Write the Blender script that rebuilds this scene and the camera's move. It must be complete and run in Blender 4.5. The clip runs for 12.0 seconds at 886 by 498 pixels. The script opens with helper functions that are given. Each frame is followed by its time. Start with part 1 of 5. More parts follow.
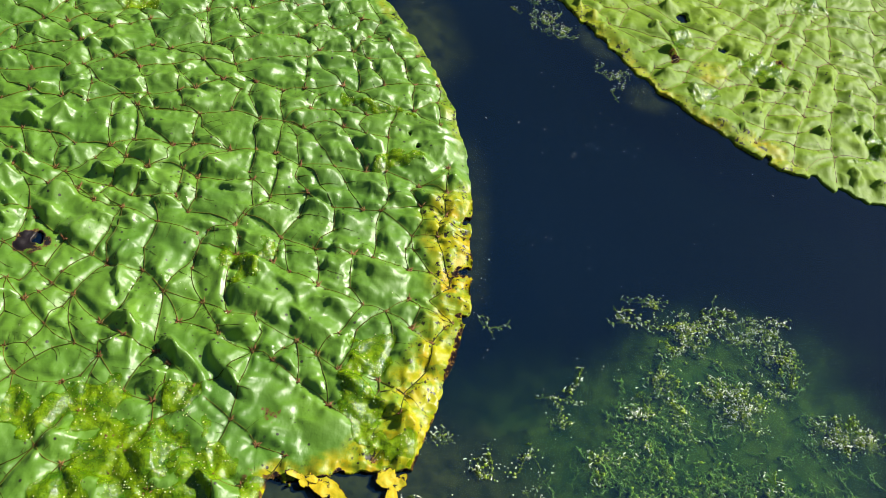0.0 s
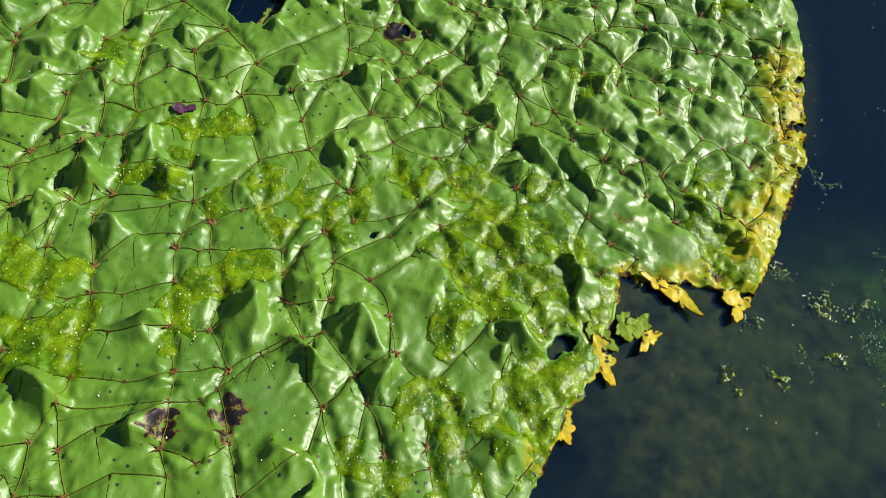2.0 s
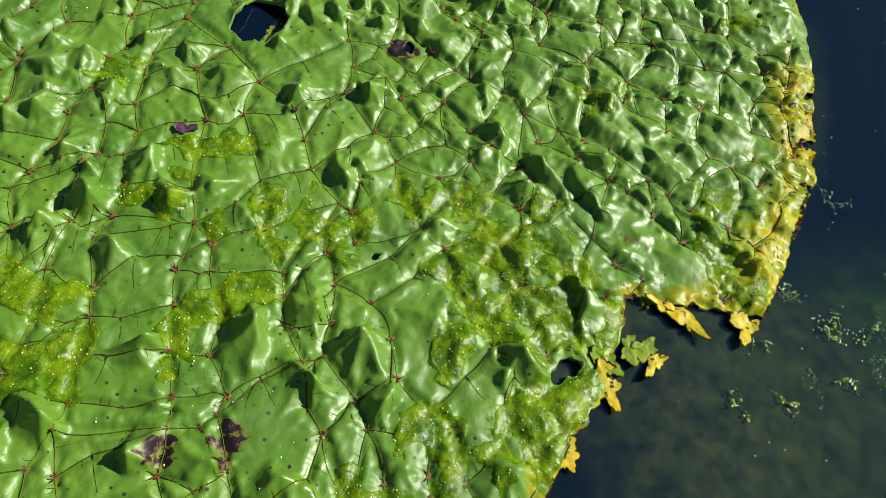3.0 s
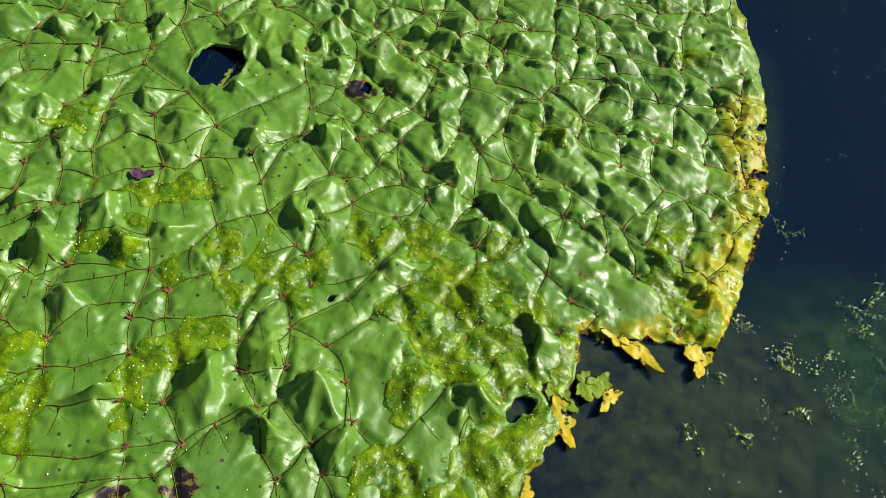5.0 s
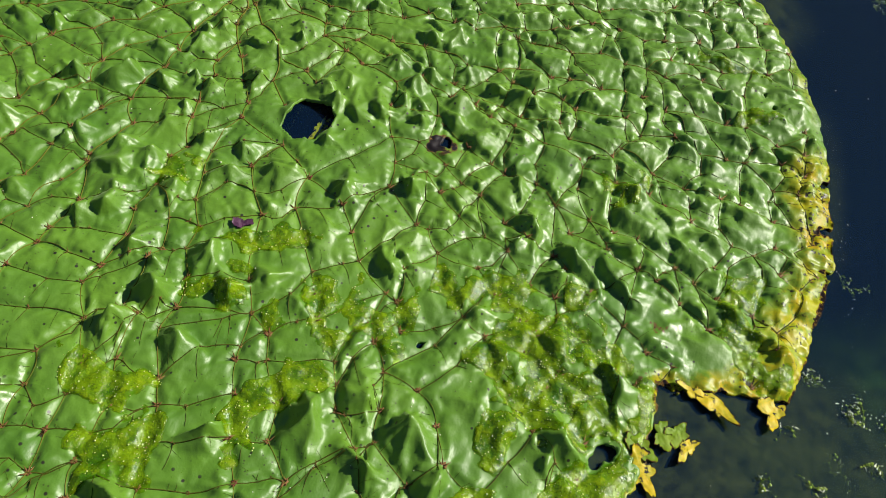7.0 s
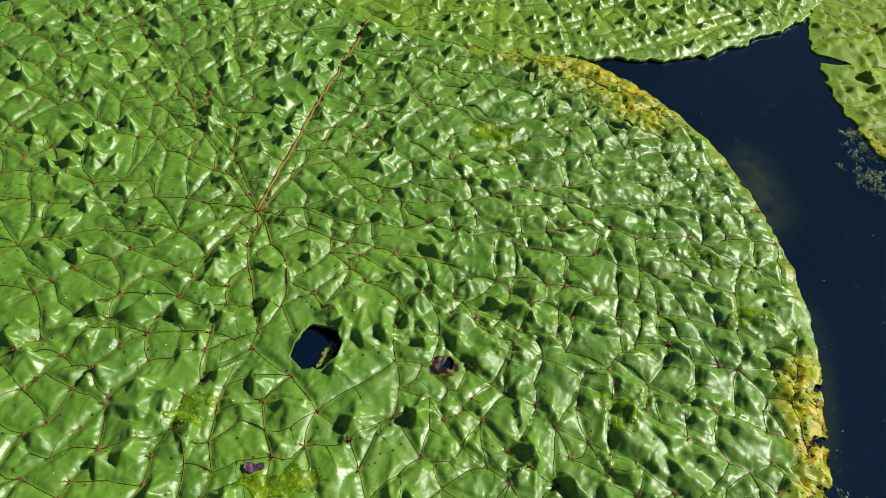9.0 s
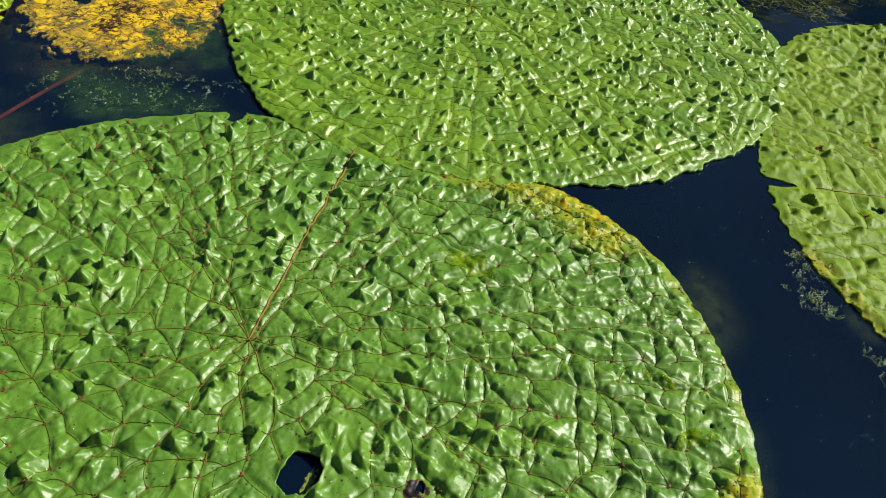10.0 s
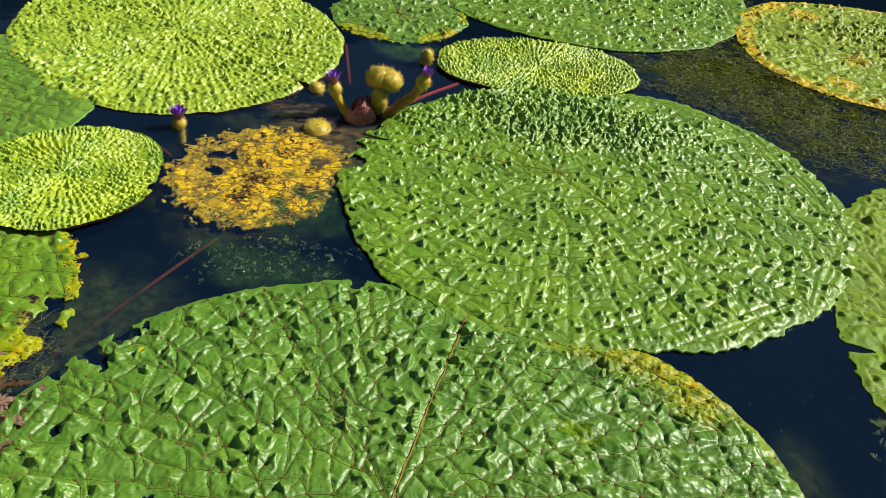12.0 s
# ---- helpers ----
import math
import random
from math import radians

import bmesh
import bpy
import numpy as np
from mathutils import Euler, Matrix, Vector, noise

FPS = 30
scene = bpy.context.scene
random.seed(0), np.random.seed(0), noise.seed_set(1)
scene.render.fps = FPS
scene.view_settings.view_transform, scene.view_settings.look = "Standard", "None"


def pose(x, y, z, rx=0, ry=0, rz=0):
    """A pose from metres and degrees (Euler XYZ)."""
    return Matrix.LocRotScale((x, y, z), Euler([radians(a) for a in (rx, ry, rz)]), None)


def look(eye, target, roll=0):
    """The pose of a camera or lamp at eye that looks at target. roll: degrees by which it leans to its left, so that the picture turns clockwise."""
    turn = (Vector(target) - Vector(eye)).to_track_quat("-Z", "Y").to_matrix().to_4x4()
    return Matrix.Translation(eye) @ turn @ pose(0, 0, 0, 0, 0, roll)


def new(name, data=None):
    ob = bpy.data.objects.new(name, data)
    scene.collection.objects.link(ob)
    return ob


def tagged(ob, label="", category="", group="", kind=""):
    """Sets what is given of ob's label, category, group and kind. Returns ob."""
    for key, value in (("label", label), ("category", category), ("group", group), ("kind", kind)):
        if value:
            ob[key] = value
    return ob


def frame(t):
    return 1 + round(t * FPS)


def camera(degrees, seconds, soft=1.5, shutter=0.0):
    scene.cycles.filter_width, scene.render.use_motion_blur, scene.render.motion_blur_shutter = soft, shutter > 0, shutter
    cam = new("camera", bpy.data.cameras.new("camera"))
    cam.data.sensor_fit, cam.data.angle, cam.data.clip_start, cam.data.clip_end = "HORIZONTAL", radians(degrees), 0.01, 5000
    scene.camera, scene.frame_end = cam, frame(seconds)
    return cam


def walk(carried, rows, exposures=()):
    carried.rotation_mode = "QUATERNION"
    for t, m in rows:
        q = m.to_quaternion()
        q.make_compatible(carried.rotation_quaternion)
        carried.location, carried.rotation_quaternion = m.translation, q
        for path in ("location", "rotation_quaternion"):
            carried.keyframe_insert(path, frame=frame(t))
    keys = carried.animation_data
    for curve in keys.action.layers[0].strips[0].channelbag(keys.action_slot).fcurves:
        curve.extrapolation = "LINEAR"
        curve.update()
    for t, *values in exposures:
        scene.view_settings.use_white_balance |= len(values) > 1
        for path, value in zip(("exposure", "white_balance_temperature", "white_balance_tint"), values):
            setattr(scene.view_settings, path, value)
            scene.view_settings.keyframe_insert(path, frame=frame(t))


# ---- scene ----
cam = camera(60.5, 12.0, soft=0.5)
PATH = [
    (0, (0.045, 0.001, 0.601), (0.293, 1.226, -0.961), 16.6),
    (0.5, (-0.037, -0.055, 0.573), (0.128, 1.112, -1.043), 17.3),
    (0.6, (-0.052, -0.068, 0.567), (0.102, 1.093, -1.054), 17.4),
    (1, (-0.081, -0.097, 0.546), (0.012, 1.012, -1.115), 17.2),
    (1.5, (-0.116, -0.116, 0.531), (-0.07, 0.954, -1.158), 17.2),
    (2, (-0.146, -0.124, 0.523), (-0.128, 0.926, -1.18), 16.9),
    (2.5, (-0.146, -0.122, 0.525), (-0.143, 0.927, -1.178), 16.5),
    (3, (-0.145, -0.108, 0.524), (-0.153, 0.947, -1.175), 15.8),
    (5, (-0.123, -0.092, 0.542), (-0.117, 1.011, -1.126), 15.2),
    (5.5, (-0.117, -0.071, 0.552), (-0.113, 1.048, -1.106), 15.0),
    (6, (-0.117, -0.071, 0.562), (-0.129, 1.061, -1.087), 14.6),
    (6.5, (-0.146, -0.098, 0.564), (-0.189, 1.043, -1.079), 14.1),
    (6.7, (-0.159, -0.11, 0.566), (-0.219, 1.034, -1.073), 13.7),
    (8.3, (-0.226, -0.069, 0.636), (-0.362, 1.144, -0.949), 10.6),
    (8.5, (-0.213, -0.045, 0.653), (-0.363, 1.173, -0.926), 9.7),
    (9, (-0.209, -0.005, 0.695), (-0.356, 1.273, -0.837), 9.2),
    (9.5, (-0.205, -0.002, 0.757), (-0.36, 1.338, -0.72), 8.7),
    (10, (-0.192, -0.001, 0.825), (-0.373, 1.395, -0.595), 8.3),
    (10.5, (-0.215, 0.001, 0.88), (-0.44, 1.451, -0.479), 7.7),
    (11, (-0.251, -0.014, 0.946), (-0.521, 1.483, -0.352), 7.2),
    (11.5, (-0.286, -0.035, 1.0), (-0.594, 1.486, -0.262), 6.5),
    (12, (-0.329, -0.054, 0.995), (-0.658, 1.48, -0.246), 5.7),
]
walk(cam, [(t, look(eye, target, roll)) for t, eye, target, roll in PATH], exposures=[(0, 0.55), (0.5, 0.52), (1, 0.48), (1.5, 0.38), (2.5, 0.26), (3.2, 0.26), (5, 0.30), (6, 0.30), (6.7, 0.24), (8.3, 0.12), (9.5, 0.17), (10.5, 0.2), (12, 0.2)])

# ---- light ----
SUN_AZIMUTH, SUN_HEIGHT = radians(27.0), radians(40.0)   # from +x towards +y
to_sun = Vector((math.cos(SUN_AZIMUTH) * math.cos(SUN_HEIGHT), math.sin(SUN_AZIMUTH) * math.cos(SUN_HEIGHT), math.sin(SUN_HEIGHT)))
world = bpy.data.worlds.new("world")
scene.world = world
world.use_nodes = True
sky = world.node_tree.nodes.new("ShaderNodeTexSky")
sky.sky_type, sky.sun_disc = "NISHITA", False
sky.sun_elevation, sky.sun_rotation = SUN_HEIGHT, math.pi / 2 - SUN_AZIMUTH
sky.air_density, sky.dust_density, sky.ozone_density = 1.0, 0.25, 3.0
world.node_tree.links.new(sky.outputs[0], world.node_tree.nodes["Background"].inputs[0])
world.node_tree.nodes["Background"].inputs[1].default_value = 0.052
sun = new("sun", bpy.data.lights.new("sun", "SUN"))
sun.data.energy, sun.data.angle, sun.data.color = 5.6, radians(0.55), (1.0, 0.95, 0.84)
sun.matrix_world = look(to_sun * 20, (0, 0, 0))
scene.view_settings.exposure = 0.2


# ---- materials ----
class Nodes:
    """A node tree of a new material, with short ways to add nodes."""

    def __init__(self, name):
        self.mat = bpy.data.materials.new(name)
        self.mat.use_nodes = True
        self.mat.use_transparent_shadow = True
        self.tree = self.mat.node_tree
        self.shader = self.tree.nodes["Principled BSDF"]
        self.out = self.tree.nodes["Material Output"]

    def add(self, kind, **given):
        node = self.tree.nodes.new(kind)
        for key, value in given.items():
            node.inputs[key].default_value = value
        return node

    def link(self, a, b):
        self.tree.links.new(a, b)

    def coords(self):
        return self.tree.nodes.new("ShaderNodeTexCoord").outputs["Object"]

    def noise(self, scale, detail=3.0, rough=0.55, vector=None):
        n = self.add("ShaderNodeTexNoise", Scale=scale, Detail=detail, Roughness=rough)
        self.link(vector or self.coords(), n.inputs["Vector"])
        return n.outputs["Fac"]

    def attribute(self, name):
        n = self.tree.nodes.new("ShaderNodeAttribute")
        n.attribute_name = name
        return n.outputs["Fac"]

    def ramp(self, fac, *stops):
        n = self.tree.nodes.new("ShaderNodeValToRGB")
        el = n.color_ramp.elements
        while len(el) < len(stops):
            el.new(0.5)
        for e, (at, c) in zip(el, stops):
            e.position = at
            e.color = (*c, 1) if isinstance(c, tuple) else (c, c, c, 1)
        self.link(fac, n.inputs["Fac"])
        return n.outputs["Color"]

    def mix(self, fac, a, b, way="MIX"):
        n = self.tree.nodes.new("ShaderNodeMix")
        n.data_type, n.blend_type = "RGBA", way
        for socket, value in ((n.inputs[0], fac), (n.inputs[6], a), (n.inputs[7], b)):
            if isinstance(value, tuple):
                socket.default_value = (*value, 1)
            elif isinstance(value, (int, float)):
                socket.default_value = value
            else:
                self.link(value, socket)
        return n.outputs[2]

    def math(self, way, a, b=0.0):
        n = self.tree.nodes.new("ShaderNodeMath")
        n.operation = way
        n.use_clamp = way in ("ADD", "SUBTRACT", "MULTIPLY")
        for socket, value in zip(n.inputs, (a, b)):
            if isinstance(value, (int, float)):
                socket.default_value = value
            else:
                self.link(value, socket)
        return n.outputs[0]

    def bump(self, height, strength, distance, under=None):
        n = self.add("ShaderNodeBump", Strength=strength, Distance=distance)
        if under:
            self.link(under, n.inputs["Normal"])
        self.link(height, n.inputs["Height"])
        self.link(n.outputs["Normal"], self.shader.inputs["Normal"])

    def set(self, **given):
        for key, value in given.items():
            socket = self.shader.inputs[key.replace("_", " ")]
            if isinstance(value, tuple):
                socket.default_value = (*value, 1) if len(value) == 3 else value
            elif isinstance(value, (int, float)):
                socket.default_value = value
            else:
                self.link(value, socket)
        return self.mat


def pad_material(name, deep, fresh, gloss=0.42, spots=True, yellow=(0.345, 0.345, 0.002), ripe=(0.45, 0.275, 0.003), wrinkles=0.32, cracks=False, sheen=0.70, bloom=0.10):
    """The waxy upper side of a lily pad: mottled green, painted lighter on raised crests, yellowing and browning where
    the blade's own masks say so.
    """
    m = Nodes(name)
    co = m.coords()
    broad = m.noise(9.0, 3.0, 0.6, co)
    fine = m.noise(70.0, 4.0, 0.6, co)
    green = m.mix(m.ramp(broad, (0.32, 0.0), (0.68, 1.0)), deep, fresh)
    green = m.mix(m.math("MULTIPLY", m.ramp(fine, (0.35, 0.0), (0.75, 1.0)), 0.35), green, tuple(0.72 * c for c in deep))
    # crests lighter, hollows darker: the relief's light and shade put into the green
    green = m.mix(m.math("MULTIPLY", m.attribute("crest_light"), 0.45), green, fresh)
    gold = m.mix(m.ramp(m.noise(26.0, 4.0, 0.6, co), (0.48, 0.0), (0.70, 1.0)), yellow, ripe)
    gold = m.mix(m.ramp(m.noise(60.0, 4.0, 0.7, co), (0.47, 0.0), (0.58, 0.85)), gold, tuple(0.3 * a + 0.6 * b for a, b in zip(yellow, fresh)))
    patchy = m.ramp(m.noise(34.0, 5.0, 0.7, co), (0.34, 0.35), (0.64, 1.0))
    colour = m.mix(m.ramp(m.math("MULTIPLY", m.attribute("yellow"), patchy), (0.12, 0.0), (0.60, 1.0)), green, gold)
    rot = m.math("MULTIPLY", m.attribute("rot"), m.ramp(m.noise(90.0, 4.0, 0.7, co), (0.35, 0.3), (0.6, 1.0)))
    colour = m.mix(m.ramp(rot, (0.34, 0.0), (0.46, 1.0)), colour, (0.130, 0.070, 0.022))
    colour = m.mix(m.ramp(rot, (0.48, 0.0), (0.58, 1.0)), colour, (0.012, 0.008, 0.010))
    flecks = m.math("MULTIPLY", m.ramp(m.noise(170.0, 3.0, 0.6, co), (0.57, 0.0), (0.61, 1.0)), m.ramp(m.attribute("yellow"), (0.15, 0.0), (0.4, 1.0)))
    colour = m.mix(m.math("MULTIPLY", flecks, m.ramp(m.noise(30.0, 3.0, 0.6, co), (0.42, 0.0), (0.52, 1.0))), colour, (0.018, 0.014, 0.008))
    if cracks:
        v = m.add("ShaderNodeTexVoronoi", Scale=38.0, Randomness=1.0)
        v.feature = "DISTANCE_TO_EDGE"
        bent = m.mix(0.03, co, m.add("ShaderNodeTexNoise", Scale=30.0, Detail=3.0).outputs["Color"])
        m.link(bent, v.inputs["Vector"])
        colour = m.mix(m.math("MULTIPLY", m.ramp(v.outputs["Distance"], (0.035, 1.0), (0.12, 0.0)), m.ramp(broad, (0.38, 0.25), (0.55, 1.0))), colour, (0.035, 0.018, 0.010))
    if spots:
        v = m.add("ShaderNodeTexVoronoi", Scale=85.0, Randomness=1.0)
        m.link(co, v.inputs["Vector"])
        dot = m.math("MULTIPLY", m.ramp(v.outputs["Distance"], (0.09, 1.0), (0.14, 0.0)), m.ramp(m.noise(22.0, 2.0, 0.5, co), (0.40, 0.0), (0.48, 1.0)))
        colour = m.mix(dot, colour, (0.02, 0.022, 0.008))
        v = m.add("ShaderNodeTexVoronoi", Scale=190.0, Randomness=1.0)
        m.link(co, v.inputs["Vector"])
        speck = m.math("MULTIPLY", m.ramp(v.outputs["Distance"], (0.10, 1.0), (0.16, 0.0)), m.ramp(m.noise(13.0, 4.0, 0.6, co), (0.50, 0.0), (0.58, 1.0)))
        colour = m.mix(m.math("MULTIPLY", speck, 0.8), colour, (0.030, 0.026, 0.008))
    rough = m.math("ADD", m.ramp(m.noise(24.0, 3.0, 0.6, co), (0.3, gloss - 0.07), (0.7, gloss + 0.10)), m.math("MULTIPLY", fine, 0.06))
    squeezed = m.tree.nodes.new("ShaderNodeMapping")
    squeezed.inputs["Scale"].default_value = (1.0, 0.75, 1.0)
    m.link(co, squeezed.inputs["Vector"])
    wrinkle = m.add("ShaderNodeTexNoise", Scale=38.0, Detail=5.0, Roughness=0.6, Lacunarity=2.2, Distortion=0.6)
    wrinkle.noise_type = "RIDGED_MULTIFRACTAL"
    m.link(co, wrinkle.inputs["Vector"])
    creased = m.add("ShaderNodeBump", Strength=wrinkles, Distance=0.006)
    m.link(wrinkle.outputs["Fac"], creased.inputs["Height"])
    m.bump(m.math("ADD", m.math("MULTIPLY", fine, 0.5), m.math("MULTIPLY", m.noise(150.0, 3.0, 0.55, squeezed.outputs[0]), 0.5)), 0.45, 0.0022, creased.outputs["Normal"])
    return m.set(Base_Color=colour, Roughness=rough, Specular_IOR_Level=m.math("SUBTRACT", m.ramp(m.attribute("yellow"), (0.0, sheen), (0.5, 0.30)), m.math("MULTIPLY", m.attribute("rot"), 0.45)), Coat_Weight=0.0,
                 Sheen_Weight=bloom, Sheen_Roughness=0.4, Sheen_Tint=(0.75, 1.0, 0.55))


def plain_material(name, a, b, scale=30.0, rough=0.5, bump=0.3, depth=0.002, spec=0.5):
    m = Nodes(name)
    co = m.coords()
    n = m.noise(scale, 5.0, 0.65, co)
    m.bump(m.noise(scale * 4, 3.0, 0.6, co), bump, depth)
    return m.set(Base_Color=m.mix(m.ramp(n, (0.32, 0.0), (0.68, 1.0)), a, b), Roughness=rough, Specular_IOR_Level=spec)


def murk_shader(m, co, share, tint, tone):
    """Clouded water: what lies below shows through in part, the rest is the scattering of the murk itself."""
    clear = m.add("ShaderNodeBsdfTransparent", Color=tint)
    murk = m.add("ShaderNodeBsdfDiffuse")
    cloudy = m.mix(m.ramp(m.noise(2.3, 3.0, 0.55, co), (0.3, 0.0), (0.7, 1.0)), tone, tuple(1.35 * c for c in tone))
    split = m.tree.nodes.new("ShaderNodeSeparateXYZ")
    m.link(co, split.inputs[0])
    # the open water further out holds less mud than that by the near weed
    clearer = m.ramp(m.math("MULTIPLY", m.math("ADD", split.outputs["Y"], 0.3), 0.4), (0.38, 0.0), (0.52, 1.0))
    m.link(m.mix(clearer, cloudy, tuple(0.27 * c for c in tone)), murk.inputs["Color"])
    body = m.tree.nodes.new("ShaderNodeMixShader")
    body.inputs[0].default_value = share
    m.link(clear.outputs[0], body.inputs[1])
    m.link(murk.outputs[0], body.inputs[2])
    return body


def depth_material():
    m = Nodes("murky_depth")
    m.tree.nodes.remove(m.shader)
    body = murk_shader(m, m.coords(), 0.96, (0.5, 0.66, 0.6, 1), (0.0008, 0.0022, 0.0030))
    m.link(body.outputs[0], m.out.inputs["Surface"])
    return m.mat


def water_material():
    """Murky pond water: partly clear, partly clouded, mirror-like by its Fresnel gloss, with faint ripples."""
    m = Nodes("pond_water")
    m.tree.nodes.remove(m.shader)
    co = m.coords()
    body = murk_shader(m, co, 0.30, (0.84, 0.93, 0.82, 1), (0.0050, 0.020, 0.056))
    gloss = m.add("ShaderNodeBsdfGlossy", Roughness=0.0)
    ripple = m.add("ShaderNodeBump", Strength=0.05, Distance=0.01)
    m.link(m.noise(14.0, 2.0, 0.5, co), ripple.inputs["Height"])
    m.link(ripple.outputs[0], gloss.inputs["Normal"])
    fres = m.add("ShaderNodeFresnel", IOR=1.33)
    top = m.tree.nodes.new("ShaderNodeMixShader")
    m.link(fres.outputs[0], top.inputs[0])
    m.link(body.outputs[0], top.inputs[1])
    m.link(gloss.outputs[0], top.inputs[2])
    m.link(top.outputs[0], m.out.inputs["Surface"])
    return m.mat


MAT_WATER = water_material()
MAT_DEPTH = depth_material()
MAT_BED = plain_material("pond_mud", (0.008, 0.010, 0.008), (0.016, 0.018, 0.012), 3.0, 0.9)
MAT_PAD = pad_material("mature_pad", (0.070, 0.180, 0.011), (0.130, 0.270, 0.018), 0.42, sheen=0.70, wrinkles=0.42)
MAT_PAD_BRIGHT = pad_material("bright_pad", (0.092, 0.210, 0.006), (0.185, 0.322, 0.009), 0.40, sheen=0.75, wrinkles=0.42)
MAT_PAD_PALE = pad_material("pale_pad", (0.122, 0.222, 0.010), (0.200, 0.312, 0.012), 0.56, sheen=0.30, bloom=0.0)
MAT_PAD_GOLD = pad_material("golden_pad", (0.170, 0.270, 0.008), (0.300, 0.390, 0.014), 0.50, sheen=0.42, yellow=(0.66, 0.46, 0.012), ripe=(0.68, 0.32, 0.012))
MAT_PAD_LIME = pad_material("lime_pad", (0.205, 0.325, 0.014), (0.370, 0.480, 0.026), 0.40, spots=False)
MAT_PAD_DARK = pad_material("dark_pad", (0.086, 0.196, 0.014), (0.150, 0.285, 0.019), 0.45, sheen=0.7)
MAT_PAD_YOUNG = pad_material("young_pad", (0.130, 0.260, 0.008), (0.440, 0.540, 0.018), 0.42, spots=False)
MAT_UNDER = plain_material("pad_underside", (0.10, 0.025, 0.03), (0.17, 0.07, 0.035), 40, 0.6)
MAT_VEIN = plain_material("pad_vein", (0.110, 0.142, 0.011), (0.165, 0.120, 0.018), 22, 0.65, spec=0.15)
MAT_MIDRIB = plain_material("pad_midrib", (0.200, 0.150, 0.020), (0.270, 0.110, 0.030), 22, 0.55, spec=0.2)
MAT_VEIN_PALE = plain_material("pale_vein", (0.150, 0.150, 0.020), (0.250, 0.150, 0.030), 22, 0.45)
MAT_VEINLET = plain_material("pad_veinlet", (0.040, 0.062, 0.006), (0.085, 0.080, 0.010), 22, 0.65, spec=0.15)
MAT_KNOT = plain_material("red_knot", (0.095, 0.028, 0.012), (0.240, 0.130, 0.045), 60, 0.6, spec=0.2)


# ---- helpers for meshes ----
def part(name, data, material, parent=None, label=""):
    """Links a mesh, or a bmesh, as one object under a thing or a part."""
    if isinstance(data, bmesh.types.BMesh):
        mesh = bpy.data.meshes.new(name)
        data.to_mesh(mesh)
        data.free()
        data = mesh
    if material and not data.materials:
        data.materials.append(material)
    ob = new(name, data)
    if parent is not None:
        ob.parent = parent
    if label:
        tagged(ob, label)
    return ob


def thing(name, label, category, place=(0, 0, 0), turn=0.0, group="", kind=""):
    ob = new(name)
    ob.empty_display_size = 0.05
    ob.matrix_world = pose(*place, 0, 0, turn)
    return tagged(ob, label, category, group, kind)


def raw_mesh(name, co, faces, smooth=True):
    """A mesh from an array of places and an array of quads, or a list of arrays of faces of one size each."""
    faces = [f for f in (faces if isinstance(faces, list) else [faces]) if len(f)]
    mesh = bpy.data.meshes.new(name)
    mesh.vertices.add(len(co))
    mesh.vertices.foreach_set("co", np.asarray(co, dtype=np.float32).ravel())
    sizes = np.concatenate([np.full(len(f), f.shape[1]) for f in faces])
    loops = np.concatenate([f.ravel() for f in faces])
    mesh.loops.add(len(loops))
    mesh.loops.foreach_set("vertex_index", loops.astype(np.int32))
    mesh.polygons.add(len(sizes))
    mesh.polygons.foreach_set("loop_start", (np.cumsum(sizes) - sizes).astype(np.int32))
    mesh.polygons.foreach_set("use_smooth", np.full(len(sizes), smooth))
    mesh.update(calc_edges=True)
    return mesh


def lattice_noise(x, y, size, seed):
    """Smooth noise between -1 and 1 with features of that size."""
    x, y = np.asarray(x, float) / size + 51.7 * seed + 1000, np.asarray(y, float) / size + 17.3 * seed + 1000
    i, j = np.floor(x).astype(np.int64), np.floor(y).astype(np.int64)
    u, v = x - i, y - j
    u, v = u * u * u * (u * (6 * u - 15) + 10), v * v * v * (v * (6 * v - 15) + 10)

    def corner(a, b):
        k = (a * 73856093) ^ (b * 19349663) ^ (seed * 83492791 + 12345)
        k = (k ^ (k >> 13)) * 1274126177 & 0x7FFFFFFF
        return ((k ^ (k >> 16)) & 0xFFFF) / 32767.5 - 1

    a, b, c, d = corner(i, j), corner(i + 1, j), corner(i, j + 1), corner(i + 1, j + 1)
    return (a * (1 - u) + b * u) * (1 - v) + (c * (1 - u) + d * u) * v


def rough_noise(x, y, size, seed, octaves=3):
    return sum(lattice_noise(x, y, size / 2 ** k, seed + k) / 2 ** k for k in range(octaves)) / 1.6


def creased_noise(x, y, size, seed):
    """Distance to the nearest of scattered points, 0 to about 1: smooth basins between sharp crests."""
    x, y = np.asarray(x, float) / size + 100, np.asarray(y, float) / size + 100
    i, j = np.floor(x).astype(np.int64), np.floor(y).astype(np.int64)
    best = np.full(x.shape, 9.0)
    for di in (-1, 0, 1):
        for dj in (-1, 0, 1):
            a, b = i + di, j + dj
            k = (a * 73856093) ^ (b * 19349663) ^ (seed * 83492791 + 777)
            k = (k ^ (k >> 13)) * 1274126177 & 0x7FFFFFFF
            k = k ^ (k >> 16)
            px, py = a + (k & 0xFF) / 255.0, b + ((k >> 8) & 0xFF) / 255.0
            best = np.minimum(best, (x - px) ** 2 + (y - py) ** 2)
    return np.sqrt(best + 0.01)


def wobble(field, x, y, size, seed):
    return field + 0.3 * size * lattice_noise(x, y, size * 0.9, seed)


def smooth(a, b, x):
    t = np.clip((x - a) / (b - a), 0, 1)
    return t * t * (3 - 2 * t)


